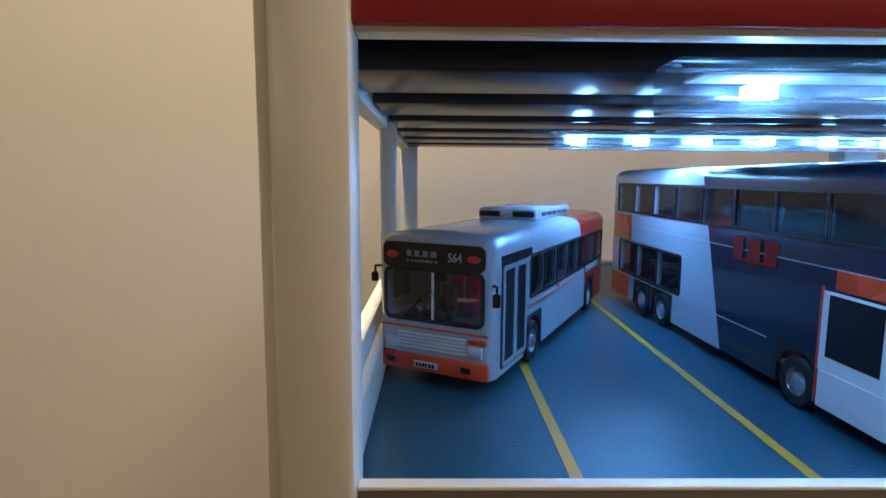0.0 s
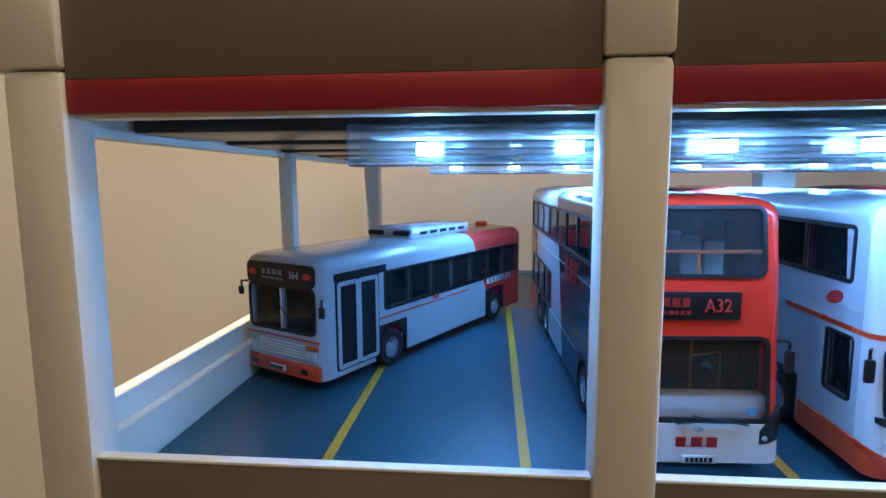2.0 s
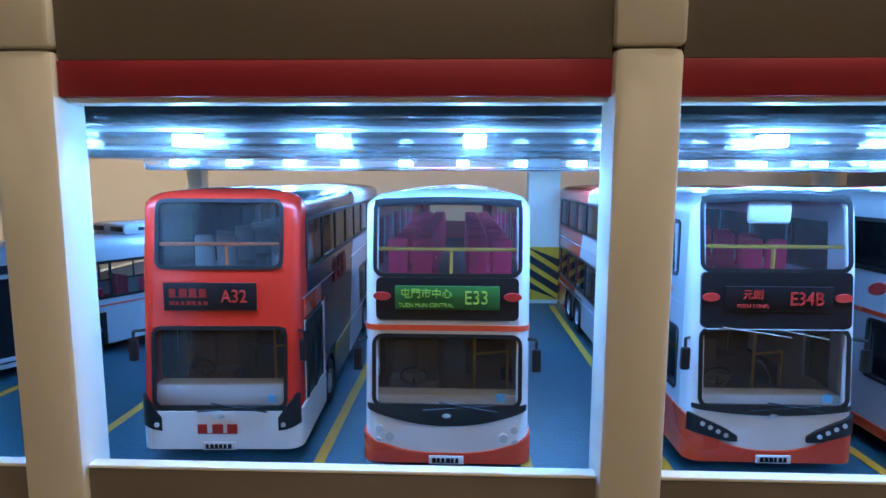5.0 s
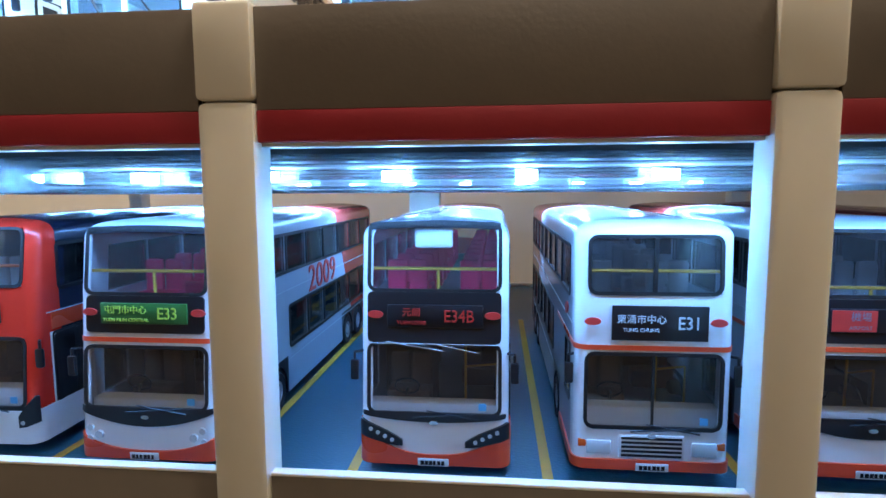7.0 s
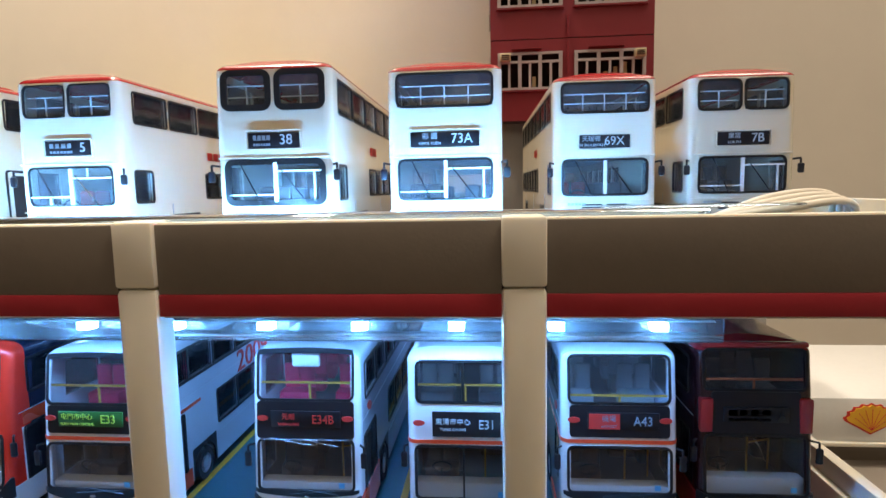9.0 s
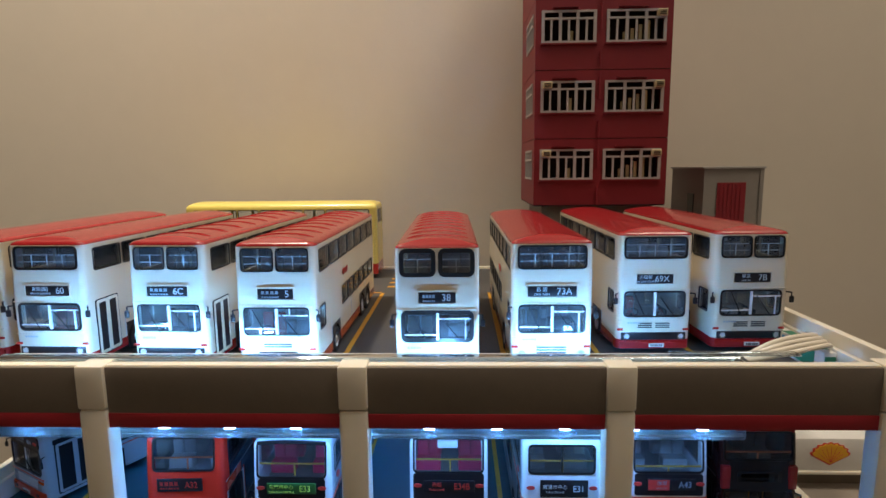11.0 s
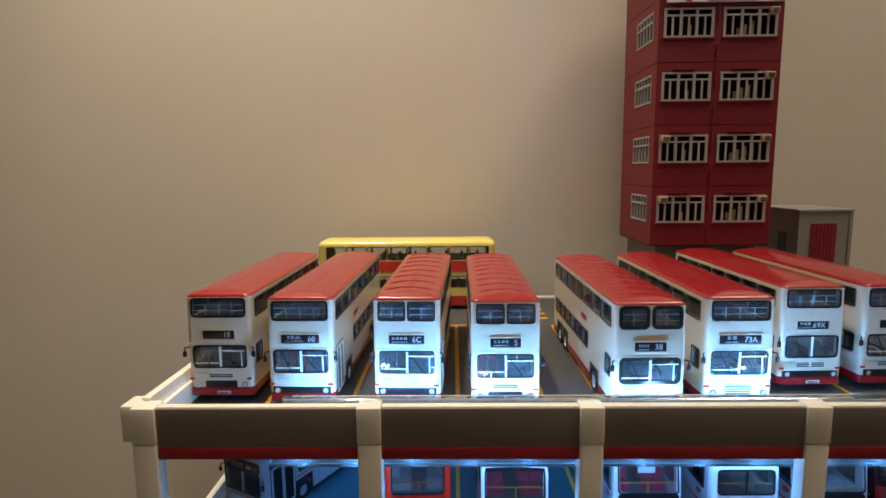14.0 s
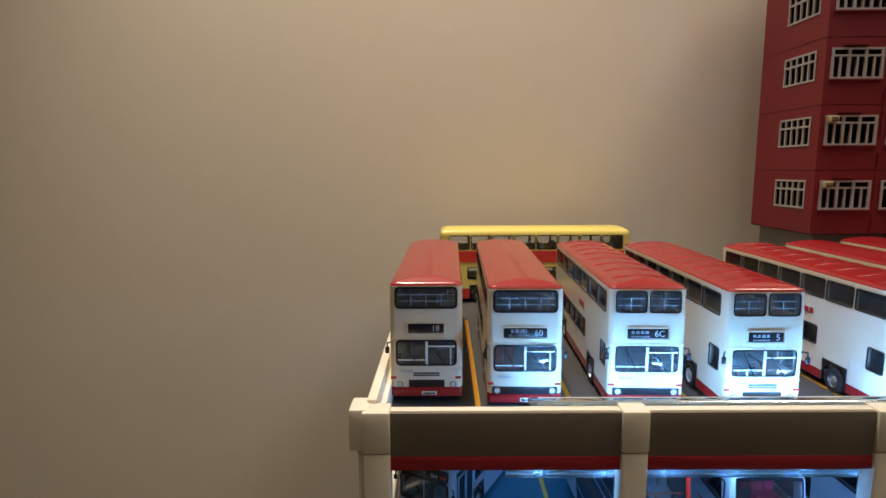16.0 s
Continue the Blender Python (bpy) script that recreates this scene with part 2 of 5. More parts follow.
def ring_mesh(w, h, r, t, d, mat):
    """A rounded frame in the xz plane, of width t and depth d towards -y."""
    def make():
        bm = bmesh.new()
        loops = []
        for grow, y in ((0.5 * t, 0.0), (0.5 * t, -d), (-0.5 * t, -d), (-0.5 * t, 0.02)):
            loops.append([bm.verts.new((x, y, z)) for x, z in round_rect(w + 2 * grow, h + 2 * grow, max(r + grow, 0.01))])
        for a, b in zip(loops, loops[1:]):
            for i in range(len(a)):
                j = (i + 1) % len(a)
                bm.faces.new((a[i], b[i], b[j], a[j]))
        bmesh.ops.recalc_face_normals(bm, faces=bm.faces)
        return finish("window_frame", bm, mat)
    return cached(("ring", round(w, 2), round(h, 2), r, t, d, mat.name), make)


def pane_mesh(w, h, mat, r=0.06, t=0.03):
    def make():
        bm = bmesh.new()
        a = [bm.verts.new((x, 0, z)) for x, z in round_rect(w, h, r)]
        b = [bm.verts.new((x, t, z)) for x, z in round_rect(w, h, r)]
        bm.faces.new(a)
        bm.faces.new(b[::-1])
        for i in range(len(a)):
            j = (i + 1) % len(a)
            bm.faces.new((a[j], a[i], b[i], b[j]))
        bmesh.ops.recalc_face_normals(bm, faces=bm.faces)
        return finish("window", bm, mat)
    return cached(("pane", round(w, 2), round(h, 2), mat.name, r, t), make)


def text_mesh(body, size):
    """Letters in the xz plane, facing -y, thin and raised."""
    def make():
        cu = bpy.data.curves.new("lettering", "FONT")
        cu.body, cu.size, cu.align_x, cu.align_y, cu.extrude = body, size * U, "CENTER", "CENTER", 0.01 * U
        cu.resolution_u = 3
        ob = new("lettering", cu)
        dg = bpy.context.evaluated_depsgraph_get()
        me = bpy.data.meshes.new_from_object(ob.evaluated_get(dg))
        bpy.data.objects.remove(ob)
        me.transform(pose(0, 0, 0, 90))
        me.materials.clear()
        return me
    return cached(("text", body, size), make)


def lettering(name, body, size, mat, parent, x, y, z, rz=0, wide=1.0, label="", rx=0):
    me = text_mesh(body, size).copy()
    me.materials.append(mat)
    if wide != 1.0:
        me.transform(Matrix.Diagonal((wide, 1, 1, 1)))
    ob = part(name, me, None, parent, label)
    return at(ob, x, y, z, rx, 0, rz)


def bars(name, parent, x0, x1, z, h, y, mat, n, seed=0):
    """Unreadable small writing as plain bars."""
    rnd = random.Random(seed)
    bm = bmesh.new()
    step = (x1 - x0) / n
    low, mid, up = z - h / 2, z - h / 2 + 0.1 * h, z + h / 2
    cols = []
    for i in range(n):
        wide = step * rnd.uniform(0.6, 0.85)
        cols += [(x0 + i * step, True), (x0 + i * step + wide, False)]
    grid = [[bm.verts.new((x, y - 0.012, q)) for q in (low, mid, up)] for x, _ in cols]
    for (_, tooth), p, q in zip(cols, grid, grid[1:]):
        bm.faces.new((p[0], q[0], q[1], p[1]))
        if tooth:
            bm.faces.new((p[1], q[1], q[2], p[2]))
    bmesh.ops.solidify(bm, geom=bm.faces[:], thickness=-0.022)
    bmesh.ops.recalc_face_normals(bm, faces=bm.faces)
    return part(name, bm, mat, parent)


# ---- the parts of a bus ----


def shell(w, L, H, rf, openings, levels, lean, roof_in=0.3, roof_h=0.3, crown=0.06):
    """The bus body as walls with thickness, rounded corners, a domed roof and openings. openings: side -> (a, b, z0, z1)."""
    zs = sorted({round(z, 3) for z in levels} | {round(z, 3) for o in openings.values() for r in o for z in r[2:]})
    bm = bmesh.new()

    def outline(inset, cuts):
        ww, r = w - inset, rf
        pts = []

        def run(p, q, side, values):
            for v in values:
                k = (v - p[2]) / (q[2] - p[2])
                pts.append((p[0] + (q[0] - p[0]) * k, p[1] + (q[1] - p[1]) * k, side, v))

        f, b = inset, L - inset
        run((-ww + r, f, -ww + r), (ww - r, f, ww - r), "front", [-ww + r] + [c for c in cuts["front"] if -ww + r < c < ww - r] + [ww - r])
        for i in range(1, 5):
            a = radians(-90 + 90 * i / 5)
            pts.append((ww - r + r * math.cos(a), f + r + r * math.sin(a), "c", 0))
        run((ww, f + r, f + r), (ww, b - r, b - r), "right", [f + r] + [c for c in cuts["right"] if f + r < c < b - r] + [b - r])
        for i in range(1, 4):
            a = radians(90 * i / 4)
            pts.append((ww - r + r * math.cos(a), b - r + r * math.sin(a), "c", 0))
        run((ww - r, b, -(ww - r)), (-ww + r, b, ww - r), "rear", [-(ww - r)] + [-c for c in reversed(cuts["rear"]) if -ww + r < c < ww - r] + [ww - r])
        for i in range(1, 4):
            a = radians(90 + 90 * i / 4)
            pts.append((-ww + r + r * math.cos(a), b - r + r * math.sin(a), "c", 0))
        run((-ww, b - r, -(b - r)), (-ww, f + r, -(f + r)), "left", [-(b - r)] + [-c for c in reversed(cuts["left"]) if f + r < c < b - r] + [-(f + r)])
        for i in range(1, 5):
            a = radians(180 + 90 * i / 5)
            pts.append((-ww + r + r * math.cos(a), f + r + r * math.sin(a), "c", 0))
        return pts

    cuts = {s: sorted({round(v, 3) for r in openings.get(s, []) for v in r[:2]}) for s in ("front", "right", "rear", "left")}
    rows = []
    Hb = H - crown
    steps = [(z, 0.0) for z in zs if z < Hb - roof_h - 0.01] + [(Hb - roof_h, 0.0)]
    for i in range(1, 6):
        a = radians(80 * i / 5)
        steps.append((Hb - roof_h + roof_h * math.sin(a) / math.sin(radians(80)), roof_in * (1 - math.cos(a))))
    base = outline(0, cuts)
    cx, cy = 0, L / 2
    for z, inset in steps:
        row = []
        for x, y, *_ in base:
            sx, sy = (w - inset) / w, (L / 2 - inset * 0.8) / (L / 2)
            yy = cy + (y - cy) * sy
            yy += lean(z) * max(0.0, 1 - y / 2.5)
            row.append(bm.verts.new((x * sx, yy, z)))
        rows.append(row)
    edge = [v.co.copy() for v in rows[-1]]
    for i in range(1, 6):
        f = 1 - i / 6
        steps.append((Hb + crown * (1 - f * f), 0))
        rows.append([bm.verts.new((v.x * f, cy + (v.y - cy) * (1 - 0.012 * i), steps[-1][0])) for v in edge])
    n = len(base)
    for k in range(len(rows) - 1):
        z = (steps[k][0] + steps[k + 1][0]) / 2
        for i in range(n):
            j = (i + 1) % n
            p, q = base[i], base[j]
            side = p[2] if p[2] != "c" else None
            if side and q[2] == side:
                m = (p[3] + q[3]) / 2
                if side in ("rear", "left"):
                    m = -m
                if any(r[0] < m < r[1] and r[2] < z < r[3] for r in openings.get(side, [])):
                    continue
            bm.faces.new((rows[k][i], rows[k][j], rows[k + 1][j], rows[k + 1][i]))
    bm.faces.new(rows[-1])
    bm.normal_update()
    bmesh.ops.solidify(bm, geom=bm.faces[:], thickness=0.05)
    return bm


def wheel(parent, x, y, r=0.47, dark=False):
    s = 1 if x > 0 else -1

    def tyre():
        bm = bmesh.new()
        prof = [(0.55, -0.13), (0.9, -0.14), (1.0, -0.09), (1.0, 0.09), (0.9, 0.14), (0.55, 0.13)]
        n = 24
        rings = [[bm.verts.new((xx, r * k * math.cos(2 * math.pi * i / n), r * k * math.sin(2 * math.pi * i / n))) for i in range(n)] for k, xx in prof]
        for a, b in zip(rings, rings[1:]):
            for i in range(n):
                bm.faces.new((a[i], a[(i + 1) % n], b[(i + 1) % n], b[i]))
        bmesh.ops.recalc_face_normals(bm, faces=bm.faces)
        return finish("tyre", bm, M_TYRE)

    def rim():
        bm = bmesh.new()
        n = 20
        prof = [(0.6, 0.12), (0.56, 0.05), (0.36, 0.06), (0.3, 0.12), (0.14, 0.14), (0.001, 0.14)]
        rings = [[bm.verts.new((xx, r * k * math.cos(2 * math.pi * i / n), r * k * math.sin(2 * math.pi * i / n))) for i in range(n)] for k, xx in prof]
        for a, b in zip(rings, rings[1:]):
            for i in range(n):
                bm.faces.new((a[i], a[(i + 1) % n], b[(i + 1) % n], b[i]))
        for i in range(8):
            a = 2 * math.pi * i / 8
            rod(bm, (0.05, 0.24 * math.cos(a) * r / 0.47, 0.24 * math.sin(a) * r / 0.47), (0.1, 0.24 * math.cos(a) * r / 0.47, 0.24 * math.sin(a) * r / 0.47), 0.025, 6)
        bmesh.ops.recalc_face_normals(bm, faces=bm.faces)
        return finish("rim", bm, M_RIM)

    t = part("wheel", cached(("tyre", r), tyre), None, parent)
    at(t, x, y, r, 0, 0, 0 if s > 0 else 180)
    part("rim", cached(("rim", r), rim), None, t)
    return t


def arch_mesh(w, z0, z1, r, rz, mat):
    def make():
        bm = bmesh.new()
        n = 12
        low, up = [], []
        for i in range(n + 1):
            a = math.pi * i / n
            x, z = -r * math.cos(a), rz + r * math.sin(a)
            low.append((x, max(z, z0)))
            up.append((-w + 2 * w * i / n, z1))
        low[0], low[-1] = (-w, z0), (w, z0)
        low = [(-w, z0)] + [(-r, z0)] + low[1:-1] + [(r, z0)] + [(w, z0)]
        up = [(-w, z1 * 0.5 + z0 * 0.5)] + [(-w, z1)] + up[1:-1] + [(w, z1)] + [(w, z1 * 0.5 + z0 * 0.5)]
        f = [[bm.verts.new((x, y, z)) for x, z in row] for y in (0.0, 0.05) for row in (low, up)]
        for i in range(len(low) - 1):
            bm.faces.new((f[0][i], f[0][i + 1], f[1][i + 1], f[1][i]))
            bm.faces.new((f[2][i], f[2][i + 1], f[3][i + 1], f[3][i]))
            bm.faces.new((f[0][i], f[0][i + 1], f[2][i + 1], f[2][i]))
        bmesh.ops.recalc_face_normals(bm, faces=bm.faces)
        return finish("wheel_arch", bm, mat)
    return cached(("arch", w, z0, z1, r, rz, mat.name), make)


def seat_mesh(mat):
    def make():
        bm = bmesh.new()
        box(bm, -0.42, 0.42, 0.0, 0.42, 0.0, 0.4, 0.06)
        for x in (-0.21, 0.21):
            box(bm, x - 0.19, x + 0.19, 0.36, 0.5, 0.3, 1.02, 0.07)
        return finish("seat", bm, mat)
    return cached(("seat", mat.name), make)


def mirror(parent, x, y, z, reach=0.25, down=0.45, mat=None):
    bm = bmesh.new()
    s = 1 if x > 0 else -1
    rod(bm, (x, y, z), (x + s * reach, y - 0.18, z + 0.02), 0.025, 8)
    rod(bm, (x + s * reach, y - 0.18, z + 0.02), (x + s * reach, y - 0.18, z - 0.12), 0.025, 8)
    box(bm, x + s * reach - 0.075, x + s * reach + 0.075, y - 0.24, y - 0.15, z - 0.1 - down, z - 0.1, 0.04)
    return part("mirror", bm, mat or M_BLACK, parent)


def wiper(parent, x0, z0, x1, z1, y):
    bm = bmesh.new()
    rod(bm, (x0, y, z0), (x1, y - 0.02, z1), 0.014, 6)
    d = Vector((x1 - x0, 0, z1 - z0)).normalized() * 0.32
    rod(bm, (x1 - d.x, y - 0.03, z1 - d.z), (x1 + d.x, y - 0.03, z1 + d.z), 0.012, 6)
    return part("wiper", bm, M_BLACK, parent)


def plate(parent, z, y, x=0.0, w=0.52, seed=0):
    p = solid("number_plate", (x - w / 2, x + w / 2, y - 0.025, y, z - 0.065, z + 0.065), M_PLATE, parent, r=0.008)
    bars("plate_bars", p, x - w / 2 + 0.05, x + w / 2 - 0.05, z, 0.075, y - 0.026, M_BLACK, 6, seed)
    return p


def emblem(parent, x, z, y, mat, s=1.0):
    """An oval emblem drawn as a plain shape."""
    bm = bmesh.new()
    bmesh.ops.create_cone(bm, cap_ends=True, segments=20, radius1=0.15 * s, radius2=0.14 * s, depth=0.02)
    bmesh.ops.transform(bm, matrix=pose(x, y, z, 90) @ Matrix.Diagonal((1, 0.5, 1, 1)), verts=bm.verts)
    return part("emblem", bm, mat, parent)


def wrap(name, parent, mat, top, bot, w=1.25, rf=0.2, lean=None, side=0.0, x0=-9.0, x1=9.0, out=0.03, label=""):
    """A panel that follows the bus's front and corners; top and bot give its edges for -1..1 across the front. side: how far it runs back."""
    lean = lean or (lambda z: 0.0)
    pts = []
    if side:
        pts += [(-w, side - (side - rf) * i / 4, -1, 0) for i in range(4)]
    for i in range(6):
        a = radians(180 + 90 * i / 6)
        pts.append((-w + rf + rf * math.cos(a), rf + rf * math.sin(a), math.cos(a), math.sin(a)))
    pts += [((w - rf) * (-1 + 2 * i / 16), 0.0, 0, -1) for i in range(17)]
    for i in range(1, 7):
        a = radians(270 + 90 * i / 6)
        pts.append((w - rf + rf * math.cos(a), rf + rf * math.sin(a), math.cos(a), math.sin(a)))
    if side:
        pts += [(w, rf + (side - rf) * i / 4, 1, 0) for i in range(1, 5)]
    bm = bmesh.new()
    rows = []
    for x, y, nx, ny in pts:
        if not x0 <= x <= x1:
            continue
        u = x / w
        row = []
        for z, o in ((bot(u), out), (top(u), out), (top(u), -0.03), (bot(u), -0.03)):
            row.append(bm.verts.new((x + nx * o, y + ny * o + lean(z) * max(0.0, 1 - y / 2.5), z)))
        rows.append(row)
    for p, q in zip(rows, rows[1:]):
        for k in range(4):
            bm.faces.new((p[k], q[k], q[(k + 1) % 4], p[(k + 1) % 4]))
    bm.faces.new(rows[0])
    bm.faces.new(rows[-1][::-1])
    bmesh.ops.recalc_face_normals(bm, faces=bm.faces)
    return part(name, bm, mat, parent, label)


def bus(s):
    """One model bus, nose towards -y at the origin, standing on z = 0."""
    w, L, H = s.get("w", 1.25), s["L"], s["H"]
    lean = s.get("lean", lambda z: 0.0)
    root = thing("bus", s["label"], "bus", s["group"], s["x"], s["y"], s["z"], s.get("rz", 0))
    paint, wm = s["paint"], s.get("glass", G_CLEAR)
    op = {"front": list(s["front"]), "right": [], "left": [], "rear": []}
    axles = s["axles"]
    arch_z = 1.12
    band = s.get("band", False)
    gap = 0.012 if band else 0.05
    for side in ("right", "left"):
        for y in axles:
            op[side].append((y - 0.64, y + 0.64, 0.28, arch_z))
        for z0, z1, y0, y1, n in s["side"]:
            step = (y1 - y0) / n
            for i in range(n):
                op[side].append((y0 + i * step + gap, y0 + (i + 1) * step - gap, z0, z1))
    if s.get("driver"):
        op["left"].append(s["driver"])
        op["right"].append(s["driver"])
    for z0, z1 in s.get("rear", ()):
        op["rear"].append((-w + 0.3, w - 0.3, z0, z1))
    bm = shell(w, L, H, s.get("rf", 0.28), op, [0.28, H], lean, s.get("roof_in", 0.3), s.get("roof_h", 0.3), s.get("crown", 0.06))
    part("body", bm, paint, root)
    for i in range(s.get("rib", 0)):
        y = 1.2 + (L - 2.0) * i / (s["rib"] - 1)
        bm = bmesh.new()
        ends = []
        for j in range(13):
            u = -1 + j / 6
            z = H - s.get("crown", 0.06) * u * u + 0.03 * (1 - u ** 8) - 0.12 * u ** 8
            x = u * (w - 0.12)
            ends.append([bm.verts.new((x, y + dy, z + dz)) for dy, dz in ((-0.05, -0.05), (-0.022, 0), (0.022, 0), (0.05, -0.05))])
        for p, q in zip(ends, ends[1:]):
            for k in range(4):
                bm.faces.new((p[k], q[k], q[(k + 1) % 4], p[(k + 1) % 4]))
        bm.faces.new(ends[0])
        bm.faces.new(ends[-1][::-1])
        bmesh.ops.recalc_face_normals(bm, faces=bm.faces)
        part("roof_rib", bm, paint, root)

    def slope(z):
        return math.degrees(math.atan2(lean(z + 0.2) - lean(z - 0.2), 0.4))

    for a, b, z0, z1 in op["front"]:
        z, y = (z0 + z1) / 2, lean((z0 + z1) / 2)
        fr = part("windscreen", pane_mesh(b - a, z1 - z0, s.get("front_glass", wm), 0.1), None, root)
        at(fr, (a + b) / 2, y + 0.012, z, -slope(z))
        fr.visible_shadow = False
        g = part("window_frame", ring_mesh(b - a, z1 - z0, 0.13, s.get("gasket", 0.055), 0.02, s.get("gasket_mat", M_GASKET)), None, root)
        at(g, (a + b) / 2, y, z, -slope(z))
    for side, x, rz in (("right", w, 90), ("left", -w, -90)):
        for a, b, z0, z1 in op[side]:
            if z0 < 0.5:
                am = part("wheel_arch", arch_mesh(0.64, 0.28, arch_z, 0.58, 0.45, s.get("arch_mat", M_GASKET)), None, root)
                at(am, x, (a + b) / 2, 0, 0, 0, rz)
                continue
            p = part("window", pane_mesh(b - a, z1 - z0, wm, 0.015 if band else 0.06), None, root)
            at(p, x - 0.012 * (1 if x > 0 else -1), (a + b) / 2, (z0 + z1) / 2, 0, 0, rz)
            p.visible_shadow = False
            if band and (a, b, z0, z1) != s.get("driver"):
                continue
            fr = part("window_frame", ring_mesh(b - a, z1 - z0, 0.08, 0.05, 0.012, M_GASKET), None, root)
            at(fr, x, (a + b) / 2, (z0 + z1) / 2, 0, 0, rz)
        for z0, z1, y0, y1, n in s["side"] if band else ():
            fr = part("window_frame", ring_mesh(y1 - y0, z1 - z0, 0.07, 0.07, 0.015, M_GASKET), None, root)
            at(fr, x, (y0 + y1) / 2, (z0 + z1) / 2, 0, 0, rz)
            for i in range(1, n):
                y = y0 + (y1 - y0) * i / n
                solid("window_bar", (x - 0.02, x + 0.012, y - 0.03, y + 0.03, z0, z1), M_GASKET, root)
    for a, b, z0, z1 in op["rear"]:
        p = part("window", pane_mesh(b - a, z1 - z0, wm), None, root)
        at(p, 0, L - 0.012, (z0 + z1) / 2, 0, 0, 180)
    # chassis, floors and seats
    solid("chassis", (-w + 0.3, w - 0.3, 0.35, L - 0.3, 0.2, 0.6), M_UNDER, root)
    solid("lower_floor", (-w + 0.07, w - 0.07, 0.25, L - 0.08, 0.62, 0.72), M_INNER, root)
    decks = [0.72]
    if H > 3.6:
        up = s.get("deck", 2.45)
        solid("upper_floor", (-w + 0.07, w - 0.07, 0.35 + lean(2.5), L - 0.08, up, up + 0.1), s.get("inner", M_INNER), root)
        decks.append(up + 0.1)
    seat = seat_mesh(s.get("seat", M_GREYSEAT))
    low_seat = seat_mesh(s.get("low_seat", s.get("seat", M_GREYSEAT)))
    if s.get("cab_wall"):
        solid("cab_partition", (-w + 0.1, -0.1, 1.75, 1.8, 0.72, 2.1), M_DARKIN, root, "dark cab partition", r=0.02)
        bm = bmesh.new()
        rod(bm, (0.45, 1.5, 0.72), (0.45, 1.5, 2.38), 0.025, 8)
        rod(bm, (0.45, 1.5, 1.5), (1.05, 1.7, 1.5), 0.022, 8)
        rod(bm, (1.05, 1.7, 1.5), (1.05, 1.7, 0.72), 0.022, 8)
        part("grab_rail", bm, M_RAIL, root, "yellow grab rail")
    for k, z in enumerate(decks):
        y = 2.6 if k == 0 else 1.5
        while y < L - 1.2:
            for x in (-0.72, 0.72):
                st = part("seat", seat if k else low_seat, None, root)
                at(st, x, y, z)
            y += 1.05 if k else 1.5
    bm = bmesh.new()
    box(bm, -w + 0.1, w - 0.1, 0.22 + lean(1), 0.55 + lean(1), 0.7, s.get("dash", 1.2), 0.05)
    part("dashboard", bm, s.get("dash_mat", M_DARKIN), root)
    bm = bmesh.new()
    rod(bm, (-0.55, 0.62, 1.2), (-0.55, 0.7, 1.35), 0.03)
    n = 18
    for i in range(n):
        a, b = 2 * math.pi * i / n, 2 * math.pi * (i + 1) / n
        rod(bm, (-0.55 + 0.22 * math.cos(a), 0.68 - 0.06 * math.sin(a), 1.38 + 0.16 * math.sin(a)), (-0.55 + 0.22 * math.cos(b), 0.68 - 0.06 * math.sin(b), 1.38 + 0.16 * math.sin(b)), 0.018, 6)
    part("steering_wheel", bm, M_BLACK, root)
    st = part("driver_seat", seat_mesh(s.get("cab_seat", M_BROWNSEAT)), None, root)
    at(st, -0.6, 1.1, 0.75)
    if s.get("rail"):
        z, mat = s["rail"]
        bm = bmesh.new()
        y = 0.12 + lean(z)
        rod(bm, (-w + 0.14, y + 0.02, z), (w - 0.14, y + 0.02, z), 0.03)
        rod(bm, (0.05, y + 0.03, z), (0.05, y + 0.03, z - 0.42), 0.028)
        part("handrail", bm, mat, root)
    for y in axles:
        for x in (-w + 0.13, w - 0.13):
            wheel(root, x, y)
    return root


def double_doors(root, w, y0, y1, z0, z1, paint, glass_mat):
    """Two folding leaves in the side that faces +x."""
    m = (y0 + y1) / 2
    for a, b in ((y0, m - 0.01), (m + 0.01, y1)):
        d = part("door", ring_mesh(b - a - 0.06, z1 - z0 - 0.06, 0.04, 0.1, 0.02, paint), None, root)
        at(d, w + 0.012, (a + b) / 2, (z0 + z1) / 2, 0, 0, 90)
        p = part("door_glass", pane_mesh(b - a - 0.1, z1 - z0 - 0.12, M_BLACK, 0.03), None, d)
        at(p, 0, -0.008, 0)
    g = part("door_frame", ring_mesh(y1 - y0 + 0.08, z1 - z0 + 0.06, 0.05, 0.05, 0.015, M_GASKET), None, root)
    at(g, w, (y0 + y1) / 2, (z0 + z1) / 2, 0, 0, 90)

# ---- the room ----
BACK = 23.2
room = {"wall_back": (-110, 140, BACK, BACK + 3, -60, 125), "wall_left": (-113, -110, -150, BACK, -60, 125), "wall_right": (140, 143, -150, BACK, -60, 125),
        "wall_front": (-110, 140, -153, -150, -60, 125)}
for name, dims in room.items():
    tagged(solid(name, dims, M_WALL), "plain cream painted room wall", "wall", kind="structure")
tagged(solid("ceiling", (-113, 143, -153, BACK + 3, 125, 128), M_WALL), "plain cream ceiling", "ceiling", kind="structure")
tagged(solid("floor", (-113, 143, -153, BACK + 3, -63, -60), M_TABLE), "brown floor of the room", "floor", kind="structure")
tagged(solid("display_table", (-1.2, 46, -0.4, BACK - 0.02, -4.6, -1.9), M_TABLE, r=0.1), "brown table carrying the model depot", "table")

